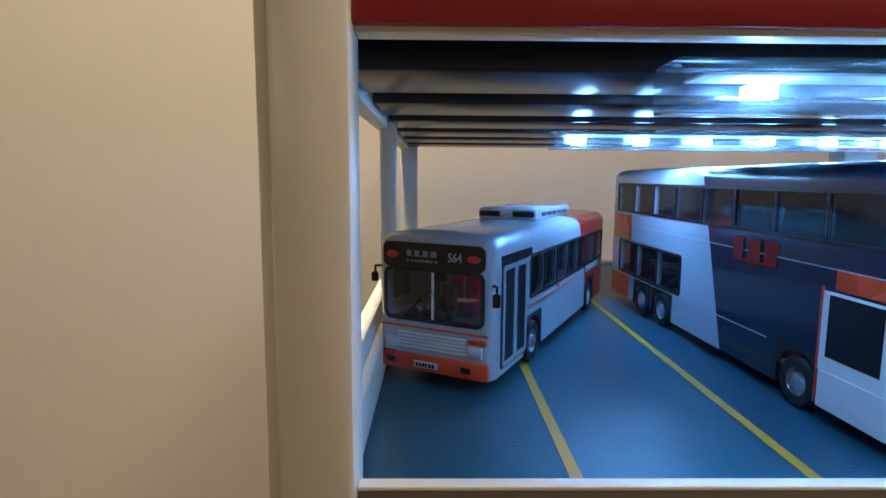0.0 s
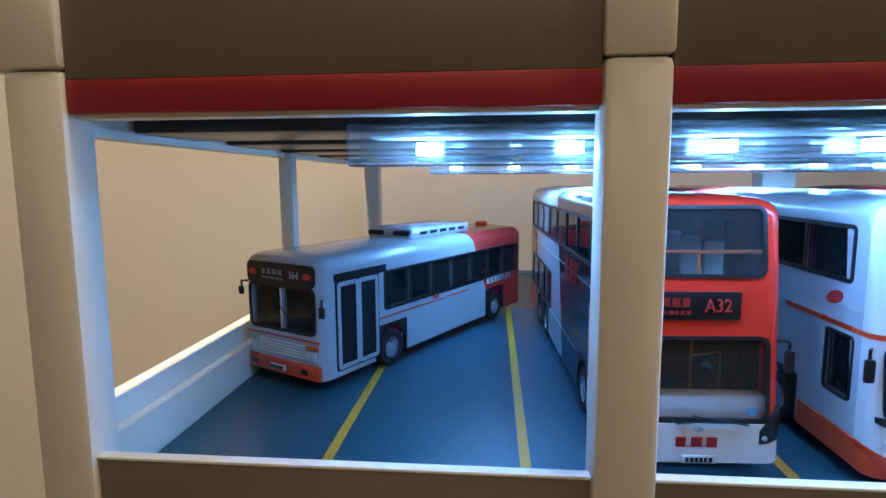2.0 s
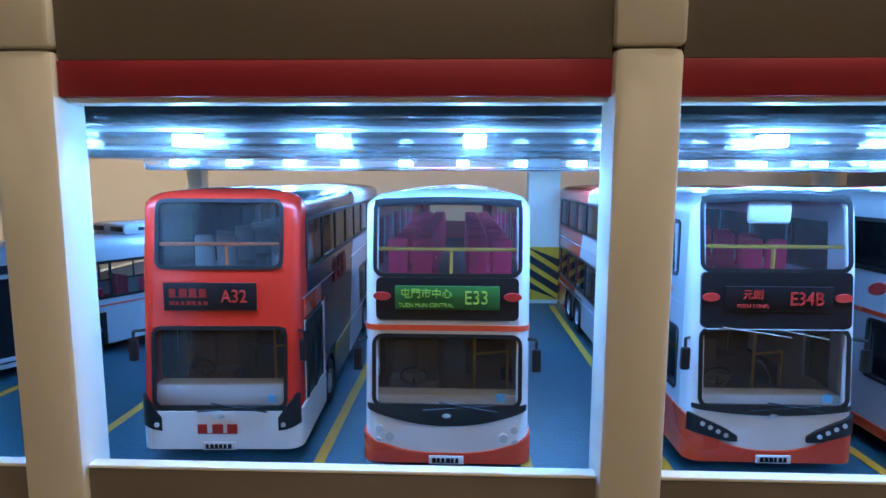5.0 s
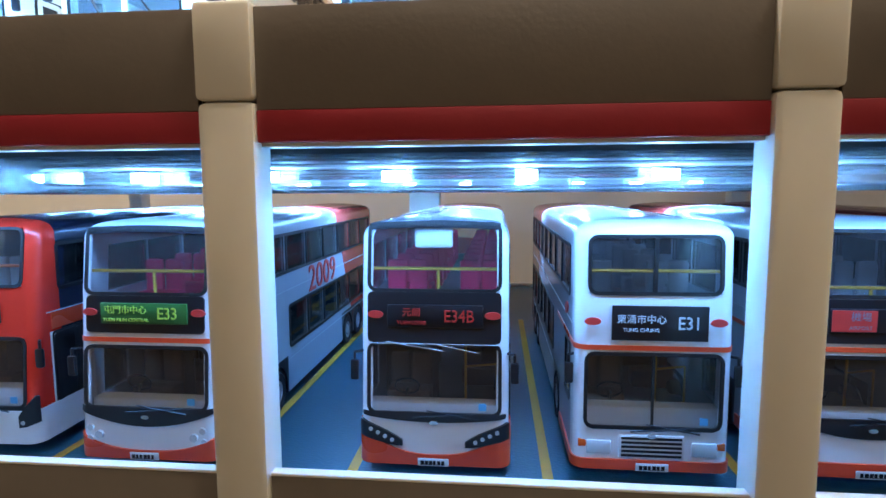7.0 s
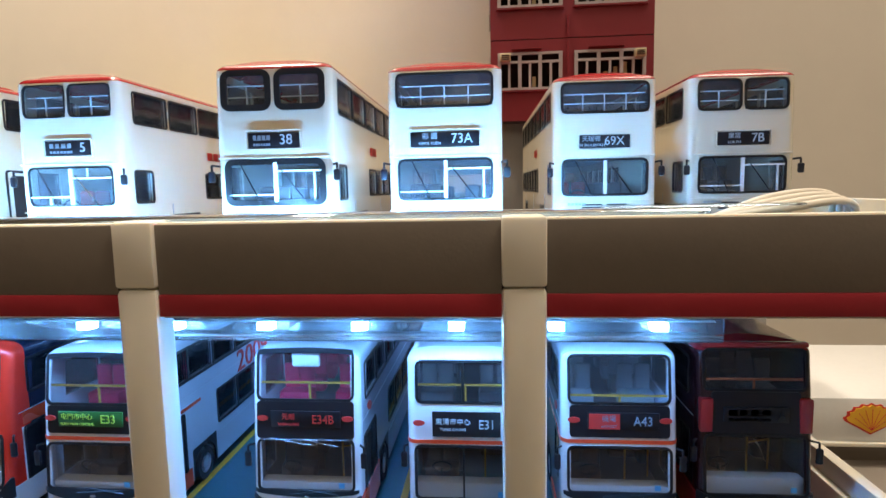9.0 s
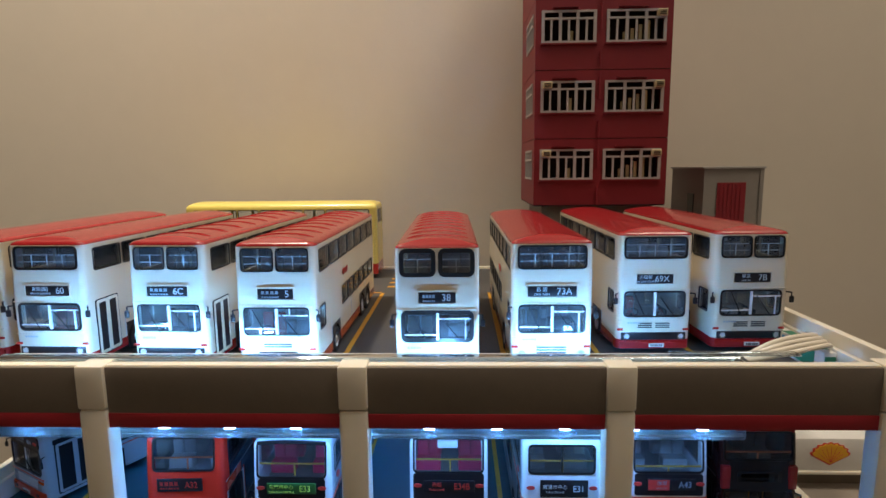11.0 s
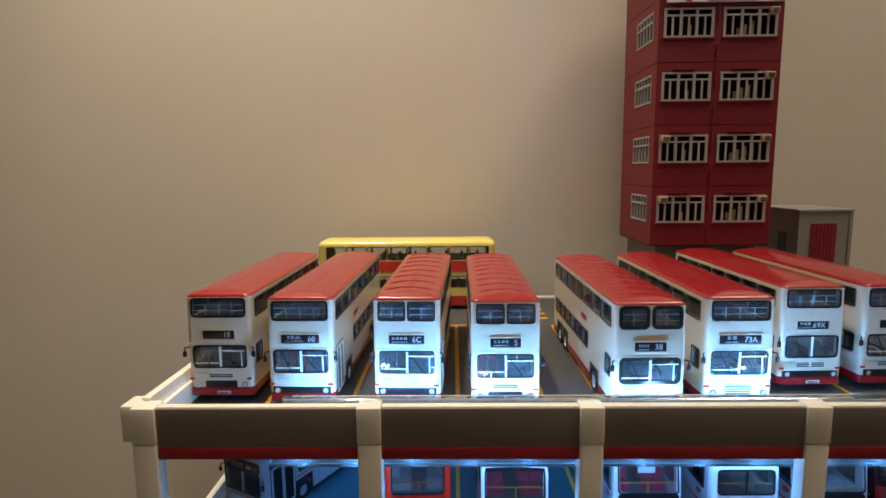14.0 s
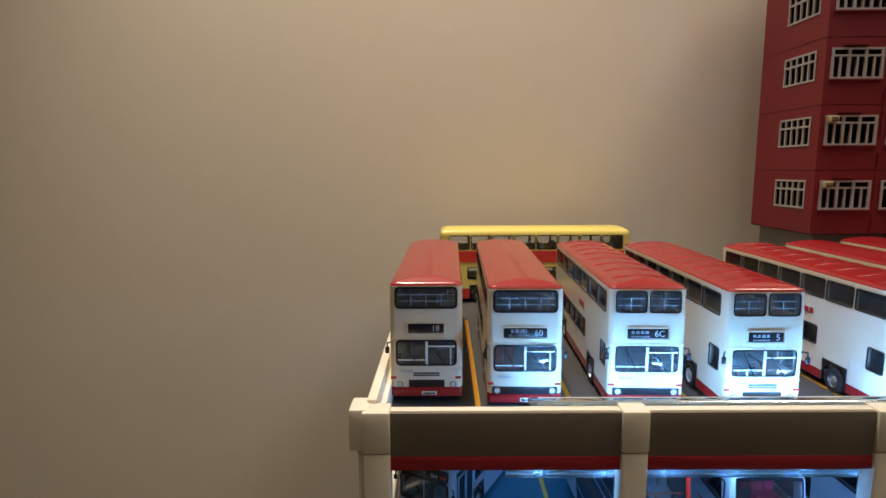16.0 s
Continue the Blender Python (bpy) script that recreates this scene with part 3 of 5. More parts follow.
# ---- the depot ----
PX = [-0.97, 6.64, 14.075, 21.5, 28.92]
X0, X1, YB, DECK = -1.4, 29.35, 20.9, 6.25
tagged(solid("floor_lower_deck", (X0 + 0.3, X1 - 0.3, 0.22, YB, -0.35, 0.0), M_FLOOR), "blue-grey painted lower parking deck", "floor", kind="structure")
tagged(solid("floor_upper_deck", (X0 + 0.3, X1 - 0.3, 0.22, YB, 5.85, DECK), M_DECK), "dark grey upper parking deck", "floor", kind="structure")
bm = bmesh.new()
for i in range(6):
    y = 1.9 + i * 3.2
    box(bm, X0 + 0.5, X1 - 0.5, y, y + 1.9, 5.42, 5.84, 0.05)
tagged(part("ceiling_beams", bm, M_UNDER), "black ribbed underside of the upper deck", "ceiling", kind="structure")

for i in range(4):
    a, b = PX[i] + 0.41, PX[i + 1] - 0.41
    f = thing("fascia_panel", "grey-brown card fascia with a dark red band along its foot", "fascia", "fascias between the pillars")
    solid("panel", (a, b, 0.1, 0.2, 5.96, 7.31), M_FASCIA, f, r=0.012)
    solid("red_band", (a, b, 0.085, 0.2, 5.53, 5.955), M_FASCIA_RED, f, "dark red band", r=0.012)
    solid("backing", (a, b, 0.203, 0.5, 5.47, 7.345), M_PLASTIC, f, "white plastic backing", r=0.02)
    k = thing("low_parapet", "grey-brown low front parapet with a white plastic rim", "parapet", "low front parapets")
    solid("panel", (a, b, 0.1, 0.2, -1.9, 0.77), M_FASCIA, k, r=0.012)
    solid("rim", (a, b, 0.08, 0.26, 0.775, 0.83), M_PLASTIC, k, "white plastic rim", r=0.02)
    solid("backing", (a, b, 0.203, 0.25, -1.9, 0.77), M_PLASTIC, k)

for i, x in enumerate(PX):
    p = thing("pillar", "square white plastic pillar with a capped joint", "pillar", "front pillars", x)
    solid("post", (-0.41, 0.41, 0.0, 0.62, -1.9, 6.078), M_PLASTIC, p, r=0.11)
    solid("cap", (-0.41, 0.41, -0.015, 0.75, 6.09, 7.38), M_PLASTIC, p, r=0.07)
    if i in (0, 4):
        s = -1 if i == 0 else 1
        solid("corner_block", (min(0.2 * s, 0.82 * s), max(0.2 * s, 0.82 * s), 0.12, 1.1, 6.1, 7.42), M_PLASTIC, p, r=0.1)
        solid("flange", (min(0.3 * s, 0.6 * s), max(0.3 * s, 0.6 * s), 0.3, 0.75, -1.9, 6.08), M_PLASTIC, p, r=0.05)
for x in (X0 + 0.45, X1 - 0.45):
    for y, w in ((8.9, 0.4), (YB - 0.6, 0.75)):
        p = thing("pillar", "slim white plastic side pillar", "pillar", "side pillars", x, y)
        solid("post", (-w / 2, w / 2, -w / 2, w / 2, -1.9, 5.85), M_PLASTIC, p, r=0.04)
for k, (x, s) in enumerate(((X0 + 0.1, 1), (X1 - 0.1, -1))):
    for z, nm in ((0.0, "lower"), (DECK, "upper")):
        p = thing("side_parapet", "white plastic side parapet with a stepped ledge", "parapet", "side parapets", x, 0, z)
        a, b = sorted((0, 0.3 * s))
        solid("wall", (a, b, 0.65, YB, -0.3, 1.25), M_PLASTIC, p, r=0.03)
        a, b = sorted((0.3 * s, 0.5 * s))
        solid("ledge", (a, b, 0.65, YB, -0.02, 0.8), M_PLASTIC, p, r=0.03)
for z in (0.0, DECK):
    p = thing("rear_kerb", "low white plastic kerb along the deck's rear edge", "kerb", "rear kerbs", 0, 0, z)
    solid("wall", (X0 + 0.4, X1 - 0.4, YB, YB + 0.3, -0.3, 0.14), M_PLASTIC, p, r=0.03)
solid_beam = thing("edge_beam", "white plastic beam along the deck's side", "beam", "side beams")
solid("beam", (X0 + 0.1, X0 + 0.45, 0.65, YB, 5.3, 5.84), M_PLASTIC, solid_beam, r=0.03)
solid_beam = thing("edge_beam", "white plastic beam along the deck's side", "beam", "side beams")
solid("beam", (X1 - 0.45, X1 - 0.1, 0.65, YB, 5.3, 5.84), M_PLASTIC, solid_beam, r=0.03)

# bay markings
for z, far in ((0.0, 13.5), (DECK, 14.0)):
    for x in (2.2, 5.5, 9.65, 13.0, 15.22, 18.6, 21.9, 25.2):
        m = tagged(solid("bay_line", (x - 0.09, x + 0.09, 0.6, far, z + 0.001, z + 0.012), M_YELLOW), "painted yellow parking bay line", "line", "bay lines", kind="structure")
    m = tagged(solid("bay_line", (5.6, 12.9, far, far + 0.18, z + 0.001, z + 0.012), M_YELLOW), "painted yellow parking bay line", "line", "bay lines", kind="structure")
for i in range(5):
    y = 15.4 + i * 1.1
    tagged(solid("hatch_line", (13.05, 15.2, y, y + 0.35, DECK + 0.001, DECK + 0.012), M_YELLOW), "painted yellow hatching bar", "line", "hatching", kind="structure")

# hazard column at the lower deck's rear
hz = thing("hazard_column", "white column with a yellow and black hazard panel", "column", "", 14.93, 13.85)
solid("post", (-0.57, 0.57, 0, 0.8, 0.0, 5.4), M_PLASTIC, hz, r=0.03)
solid("hazard_panel", (-0.575, 0.575, -0.02, 0.0, 0.15, 2.12), M_SIGNYELLOW, hz, "yellow hazard panel")
bm = bmesh.new()
for i in range(4):
    z = 0.18 + i * 0.5
    vs = [bm.verts.new(v) for v in ((-0.57, -0.03, min(z + 0.42, 2.1)), (0.57, -0.03, max(z - 0.3, 0.17)), (0.57, -0.03, z), (-0.57, -0.03, min(z + 0.7, 2.11)))]
    bm.faces.new(vs)
bm.normal_update()
bmesh.ops.solidify(bm, geom=bm.faces[:], thickness=0.006)
part("hazard_stripe", bm, M_HAZ, hz, "black slanted stripes")


# LED tubes
def led_tube(x0, x1, y, z, group, up=False, step=2.12, first=1.15, h=0.6, d=0.85):
    t = thing("led_tube", "clear plastic channel holding a lit cool-white LED strip", "light", group, 0, y, z)
    bm = bmesh.new()
    rings = []
    for x in (x0, x1):
        for g in (0.0, 0.06):
            rings.append([bm.verts.new((x, px, pz)) for px, pz in round_rect(d - 2 * g, h - 2 * g, 0.12, 3)])
    m = len(rings[0])
    for a, b in ((0, 2), (3, 1), (1, 0), (2, 3)):
        for i in range(m):
            j = (i + 1) % m
            bm.faces.new((rings[a][i], rings[a][j], rings[b][j], rings[b][i]))
    bmesh.ops.recalc_face_normals(bm, faces=bm.faces)
    c = part("channel", bm, G_TUBE, t)
    c.visible_shadow = False
    solid("strip", (x0 + 0.3, x1 - 0.1, -0.28, 0.28, 0.1, 0.13) if not up else (x0 + 0.3, x1 - 0.1, 0.1, 0.13, -0.12, 0.12), M_WHITE, t, "white LED tape")
    x = x0 + first
    while x < x1 - 0.3:
        bm = bmesh.new()
        if up:
            box(bm, x - 0.16, x + 0.16, 0.13, 0.17, -0.07, 0.07)
        else:
            box(bm, x - 0.15, x + 0.15, -0.13, 0.13, -0.12, 0.03)
        part("led", bm, M_LED_UP if up else M_LED, t, "glowing cool-white LED")
        x += step
    return t


led_tube(2.95, 25.3, 1.2, 5.13, "LED tubes", d=0.9, h=0.58, step=2.02, first=1.07)
led_tube(3.2, 24.8, 9.0, 5.05, "LED tubes", d=0.9, h=0.5, step=1.61, first=0.7)
led_tube(3.6, 24.9, 0.73, 7.35, "LED tubes", True, d=0.42, h=0.22, step=2.02, first=1.0)
bm = bmesh.new()
box(bm, 23.0, 26.6, 0.55, 0.95, 7.47, 7.52, 0.03)
tagged(part("tube_cover", bm, G_TUBE), "loose clear plastic cover on the LED channel", "cover")

# cables and board at the upper corner
for i in range(4):
    cu = bpy.data.curves.new("cable", "CURVE")
    cu.dimensions, cu.bevel_depth, cu.bevel_resolution = "3D", 0.075 * U, 3
    sp = cu.splines.new("BEZIER")
    pts = [(25.2, 0.8 + 0.1 * i, 7.25), (26.4, 1.0 + 0.17 * i, 7.4 + 0.07 * i), (27.7, 1.4 + 0.2 * i, 7.5 + 0.05 * i), (28.7, 2.6 + 0.3 * i, 7.1)]
    sp.bezier_points.add(len(pts) - 1)
    for bp, p in zip(sp.bezier_points, pts):
        bp.co = Vector(p) * U
        bp.handle_left_type = bp.handle_right_type = "AUTO"
    ob = new("cable_curve", cu)
    me = bpy.data.meshes.new_from_object(ob.evaluated_get(bpy.context.evaluated_depsgraph_get()))
    bpy.data.objects.remove(ob)
    me.materials.append(M_CABLE)
    tagged(part("cable", me, None), "white cable looped over the upper parapet", "cable", "cables")
pc = thing("controller_box", "small white box with a green printed label beside the parapet", "box", "", 28.5, 3.7, DECK)
solid("case", (-0.2, 0.2, -1.45, 1.4, 0, 0.75), M_WHITE, pc, r=0.04)
solid("label_panel", (-0.21, -0.2, -1.0, 0.2, 0.1, 0.66), M_PCB, pc, "green printed label")
solid("label_panel", (-0.21, -0.2, 0.5, 1.2, 0.1, 0.66), M_BLUE, pc, "pale blue printed label")
solid("label_panel", (-0.17, 0.17, -1.46, -1.45, 0.12, 0.62), M_PCB, pc, "green printed label")
solid("label_panel", (-0.16, 0.16, -1.1, 0.9, 0.75, 0.757), M_PCB, pc, "green printed label")
bars("label_bars", pc, -0.9, 0.1, 0.4, 0.2, 0, M_WHITE, 6, 4).matrix_basis = pose(-0.212 * U, -0.05 * U, 0, 0, 0, -90)

# ---- the red tower block ----
TX0, TX1, TY0, TY1, TZ = 20.95, 27.8, 14.9, 20.8, 10.74
FL = 3.43
tw = thing("tower_block", "tall red model apartment block with grey window grilles", "building")
solid("base", (TX0 + 0.5, TX1 - 0.5, TY0 + 0.5, TY1 - 0.2, DECK, TZ), M_CONCRETE, tw, "plain grey base")
floors = 5
for i in range(floors):
    z0 = TZ + i * FL
    zl, zh = z0 + 1.33, z0 + 2.9
    # front wall with two openings, left wall with one, plain right and back
    walls = [(a, b, TY0, TY0 + 0.12, zl, zh) for a, b in ((TX0, TX0 + 0.3), (TX0 + 3.05, TX0 + 3.55), (TX1 - 0.32, TX1))]
    walls += [(TX0, TX1, TY0, TY0 + 0.12, z0 + 0.02, zl), (TX0, TX1, TY0, TY0 + 0.12, zh, z0 + FL - 0.02)]
    walls += [(TX0, TX0 + 0.12, a, b, zl, zh) for a, b in ((TY0 + 0.12, TY0 + 0.7), (TY0 + 3.5, TY1))]
    walls += [(TX0, TX0 + 0.12, TY0 + 0.12, TY1, z0 + 0.02, zl), (TX0, TX0 + 0.12, TY0 + 0.12, TY1, zh, z0 + FL - 0.02)]
    walls += [(TX1 - 0.12, TX1, TY0 + 0.12, TY1, z0 + 0.02, z0 + FL - 0.02), (TX0 + 0.12, TX1 - 0.12, TY1 - 0.12, TY1, z0 + 0.02, z0 + FL - 0.02)]
    for dims in walls:
        solid("wall_panel", dims, M_TOWER, tw)
    bm = bmesh.new()
    box(bm, TX0 + 0.03, TX1 - 0.03, TY0 + 0.03, TY1 - 0.03, z0 - 0.05, z0 + 0.05)
    part("storey_joint", bm, M_TOWERIN, tw)
    # near-black sheet inside the storey: the rooms' shade is put into its colour
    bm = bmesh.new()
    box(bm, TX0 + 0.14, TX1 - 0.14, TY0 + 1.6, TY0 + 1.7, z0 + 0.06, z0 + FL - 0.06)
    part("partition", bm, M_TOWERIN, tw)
    for a, b in ((TX0 + 0.3, TX0 + 3.05), (TX0 + 3.55, TX1 - 0.32)):
        wn = solid("window", (a, b, TY0 - 0.05, TY0 + 0.06, zl, zl + 0.1), M_WINFRAME, tw, "grey barred window")
        for z in (zh - 0.1, zl + 1.12):
            solid("glazing_bar", (a, b, TY0 - 0.05, TY0 + 0.06, z, z + 0.1), M_WINFRAME, wn)
        for k in range(7):
            wide = 0.1 if k % 2 else 0.15
            x = a + (b - a - wide) * k / 6
            solid("glazing_bar", (x, x + wide, TY0 - 0.045, TY0 + 0.055, zl + 0.1, zl + 1.12 if k % 2 else zh - 0.1), M_WINFRAME, wn)
        solid("window_sill", (a - 0.05, b + 0.05, TY0 - 0.1, TY0 + 0.02, zl - 0.08, zl - 0.01), M_TOWER, wn)
        solid("canopy", (a + 0.6, b - 0.9, TY0 - 0.12, TY0, zh + 0.12, zh + 0.18), M_TOWER, tw)
        rnd = random.Random(i * 7 + int(a * 10))
        bm = bmesh.new()
        if b > TX1 - 1:
            x = a + 0.9
            for q in range(4):
                box(bm, x, x + 0.16, TY0 + 0.3, TY0 + 0.36, zl + 0.1, zl + 0.55 + 0.18 * q)
                x += 0.4
        else:
            box(bm, a + 1.5, a + 1.65, TY0 + 0.3, TY0 + 0.36, zl + 0.1, zl + 0.4 + 0.5 * rnd.random())
        part("curtain", bm, M_CURTAIN, tw, "cream curtain behind the bars")
        if b > TX1 - 1 or i < 2:
            x = b - 0.5 if b > TX1 - 1 else a + 0.1
            ac = solid("air_conditioner", (x, x + 0.45, TY0 - 0.28, TY0 + 0.1, zh - 0.38, zh - 0.06), M_AC, tw, "beige window air conditioner", r=0.03)
            bm = bmesh.new()
            for q in range(3):
                box(bm, x + 0.06, x + 0.39, TY0 - 0.295, TY0 - 0.27, zh - 0.33 + q * 0.08, zh - 0.29 + q * 0.08)
            part("grille", bm, M_BLACK, ac)
    wn = solid("window", (TX0 - 0.05, TX0 + 0.06, TY0 + 0.7, TY0 + 3.5, zl, zl + 0.1), M_WINFRAME, tw, "grey barred window")
    for z in (zh - 0.1, zl + 1.0):
        solid("glazing_bar", (TX0 - 0.05, TX0 + 0.06, TY0 + 0.7, TY0 + 3.5, z, z + 0.1), M_WINFRAME, wn)
    for k in range(6):
        y = TY0 + 0.7 + 2.7 * k / 5
        solid("glazing_bar", (TX0 - 0.045, TX0 + 0.055, y, y + 0.1, zl + 0.1, zh - 0.1), M_WINFRAME, wn)
    bm = bmesh.new()
    rod(bm, (TX0 + 3.28, TY0 - 0.06, z0 + 0.1), (TX0 + 3.28, TY0 - 0.06, z0 + 0.9), 0.04)
    rod(bm, (TX0 + 3.28, TY0 - 0.06, z0 + 2.0), (TX0 + 3.28, TY0 - 0.06, z0 + 3.3), 0.04)
    part("drain_pipe", bm, M_TOWER, tw)
solid("roof", (TX0, TX1, TY0, TY1, TZ + floors * FL, TZ + floors * FL + 0.5), M_TOWER, tw)
sg = solid("sign_board", (TX0 + 0.4, TX1 - 0.1, TY0 - 0.2, TY0 - 0.04, TZ + 4 * FL - 0.28, TZ + 4 * FL + 1.6), M_WHITE, tw, "white sign board with red shapes")
bm = bmesh.new()
box(bm, TX0 + 1.4, TX0 + 1.7, TY0 - 0.23, TY0 - 0.2, TZ + 4 * FL - 0.25, TZ + 4 * FL + 1.4)
box(bm, TX0 + 2.6, TX0 + 5.2, TY0 - 0.23, TY0 - 0.2, TZ + 4 * FL - 0.2, TZ + 4 * FL + 1.3, 0.01)
part("sign_bars", bm, M_REDTXT, sg)

# grey utility building beyond the deck
SX0, SX1, SY, SZ = 30.4, 33.5, 16.4, 12.55
ub = thing("utility_building", "grey card building with a maroon door", "building")
bm = bmesh.new()
box(bm, SX0, SX1, SY, SY + 4.6, -1.9, SZ)
part("wall", bm, M_CONCRETE, ub)
solid("roof", (SX0 - 0.1, SX1 + 0.15, SY - 0.1, SY + 4.7, SZ, SZ + 0.1), M_WINFRAME, ub)
solid("corner_post", (SX1 - 0.12, SX1 + 0.08, SY - 0.06, SY + 0.1, 5, SZ), M_CONCRETE, ub)
dr = solid("door", (SX0 + 0.72, SX0 + 2.25, SY - 0.06, SY, SZ - 3.8, SZ - 0.75), M_DOOR, ub, "maroon ribbed door")
bm = bmesh.new()
for k in range(6):
    x = SX0 + 0.85 + k * 0.22
    box(bm, x, x + 0.08, SY - 0.09, SY - 0.06, SZ - 3.7, SZ - 0.85)
part("door_rib", bm, M_DOOR, dr)
solid("window", (SX0 - 0.05, SX0, SY + 1.2, SY + 2.0, SZ - 2.6, SZ - 1.4), M_BLACK, ub, "small dark window")

# service station to the side
gs = thing("service_station", "white model service station with a yellow emblem board", "building")
solid("canopy", (30.2, 42, 9.4, 16.0, -1.0, 0.55), M_WHITE, gs, "white canopy", r=0.06)
solid("trim", (30.15, 42.1, 9.3, 16.1, -1.15, -1.0), M_PLASTIC, gs, r=0.03)
solid("wall", (30.5, 41.5, 9.9, 15.8, -1.9, -1.15), M_FASCIA, gs)
bm = bmesh.new()
n = 9
c = bm.verts.new((0, 0, -0.55))
arc = []
for i in range(n * 2 + 1):
    a = math.pi * (0.02 + 0.96 * i / (2 * n))
    r = 0.82 if i % 2 else 0.74
    arc.append(bm.verts.new((r * math.cos(a), 0, -0.18 + 0.75 * r * math.sin(a))))
for i in range(2 * n):
    bm.faces.new((c, arc[i], arc[i + 1]))
bm.normal_update()
bmesh.ops.solidify(bm, geom=bm.faces[:], thickness=0.03)
e = part("emblem", bm, M_SIGNYELLOW, gs, "yellow fan-shaped emblem with a red edge")
at(e, 33.7, 9.34, -0.1)
rim = e.data.copy()
rim.transform(Matrix.Diagonal((1.13, 1, 1.13, 1)))
rim.materials.clear()
rim.materials.append(M_REDTXT)
at(part("emblem_edge", rim, None, gs, "red edge round the emblem"), 33.7, 9.375, -0.1)
bm = bmesh.new()
for i in range(7):
    a = math.pi * (0.12 + 0.76 * i / 6)
    rod(bm, (0, -0.03, -0.45), (0.6 * math.cos(a), -0.03, -0.2 + 0.5 * math.sin(a)), 0.009, 6)
er = part("emblem_rib", bm, M_REDTXT, e)

# ---- the fleet ----


def kmb(x, y, route, front_up, rz=0, L=11.0, rib=0, label="", axles=(2.6, 8.2), screen="split", bright=True, sign=(-0.6, 0.55), seat=M_GREYSEAT, seed=0, gasket=0.055, gm=M_GASKET, grille="wide", skirt=True, sidewin=7, dest=True, extra=None):
    """An older cream double-decker with a red roof and red skirt."""
    paint = livery("cream_red_livery_%d" % seed, CREAM, None, 0, skirt=RED if skirt else None, skirt_z=0.62, roof=RED, roof_z=4.19)
    lean = lambda z: 0.0 if z < 2.4 else 0.05 * (z - 2.4)
    front = list(front_up) + [(-1.02, 1.02, 1.42, 2.28)]
    s = dict(L=L, H=4.46, x=x, y=y, z=DECK, rz=rz, label=label, group="cream and red buses", paint=paint, lean=lean, front=front, rf=0.18, axles=axles,
             side=[(1.5, 2.2, 3.6, L - 0.6, sidewin - 1), (3.3, 4.02, 0.5, L - 0.4, sidewin)], driver=(0.45, 1.15, 1.45, 2.2), rear=[(3.1, 3.8), (1.5, 2.2)],
             rib=rib, seat=seat, gasket=gasket, gasket_mat=gm, front_glass=G_OLD, cab_seat=M_REDTXT if seed in (2, 4, 7) else M_BROWNSEAT, roof_in=0.28, roof_h=0.16, crown=0.13, deck=2.45)
    b = bus(s)
    # windscreen bars
    bm = bmesh.new()
    box(bm, -0.03, 0.05, -0.025, 0.03, 1.44, 2.26)
    if screen == "split":
        box(bm, -1.0, -0.03, -0.02, 0.03, 1.57, 1.605)
        box(bm, 0.05, 1.0, -0.02, 0.03, 2.06, 2.1)
        box(bm, 0.82, 0.86, -0.02, 0.03, 1.44, 2.06)
    elif screen == "low":
        box(bm, -1.0, -0.03, -0.02, 0.03, 1.6, 1.635)
        box(bm, -0.55, -0.5, -0.02, 0.03, 1.44, 1.58)
        box(bm, 0.05, 1.0, -0.02, 0.03, 2.02, 2.06)
        box(bm, 0.4, 0.43, -0.02, 0.03, 2.06, 2.27)
    part("window_bar", bm, M_WHITEBAR, b, "white windscreen glazing bars")
    bm = bmesh.new()
    for a, c, z0, z1 in front_up:
        yy = lean((z0 + z1) / 2)
        for k in (0.3, 0.62):
            box(bm, a + 0.06, c - 0.06, yy + 0.05, yy + 0.075, z0 + k * (z1 - z0), z0 + k * (z1 - z0) + 0.02)
        n = 1 if c - a < 1.2 else 3
        for i in range(n):
            xx = a + (c - a) * (i + 1) / (n + 1)
            box(bm, xx - 0.014, xx + 0.014, yy + 0.05, yy + 0.075, z0 + 0.04, z0 + 0.64 * (z1 - z0))
    part("guard_bar", bm, M_WHITEBAR, b, "white upper-deck guard bars")
    # route blind
    z = 2.72
    yb = lean(z)
    sb = solid("route_sign", (sign[0], sign[1], yb - 0.03, yb + 0.02, z - 0.16, z + 0.16), M_BLACK, b, "black route blind", r=0.02)
    part("sign_frame", ring_mesh(sign[1] - sign[0] + 0.08, 0.4, 0.05, 0.035, 0.04, M_CREAM), None, b).matrix_basis = pose((sign[0] + sign[1]) / 2 * U, yb * U, z * U)
    wnum = 0.2 * len(route)
    lettering("route_number", route, 0.3, M_NUMBER, sb, sign[1] - 0.08 - wnum / 2, yb - 0.04, z, wide=0.95)
    if dest is True:
        bars("destination", sb, sign[0] + 0.12, sign[1] - wnum - 0.2, z + 0.05, 0.1, yb - 0.03, M_GREYTXT, 4, seed)
        bars("destination", sb, sign[0] + 0.12, sign[1] - wnum - 0.2, z - 0.09, 0.05, yb - 0.03, M_GREYTXT, 7, seed + 1)
    elif dest:
        lettering("destination", dest[0], 0.15, M_GREYTXT, sb, (sign[0] + 0.05 + sign[1] - wnum - 0.1) / 2, yb - 0.04, z + 0.06)
        lettering("destination", dest[1], 0.09, M_GREYTXT, sb, (sign[0] + 0.05 + sign[1] - wnum - 0.1) / 2, yb - 0.04, z - 0.09)
    # front trim
    solid("front_moulding", (-1.2, 1.2, -0.02, 0.02, 2.34, 2.38), paint, b, r=0.008)
    solid("front_moulding", (-1.2, 1.2, -0.015, 0.02, 1.26, 1.29), paint, b, r=0.006)
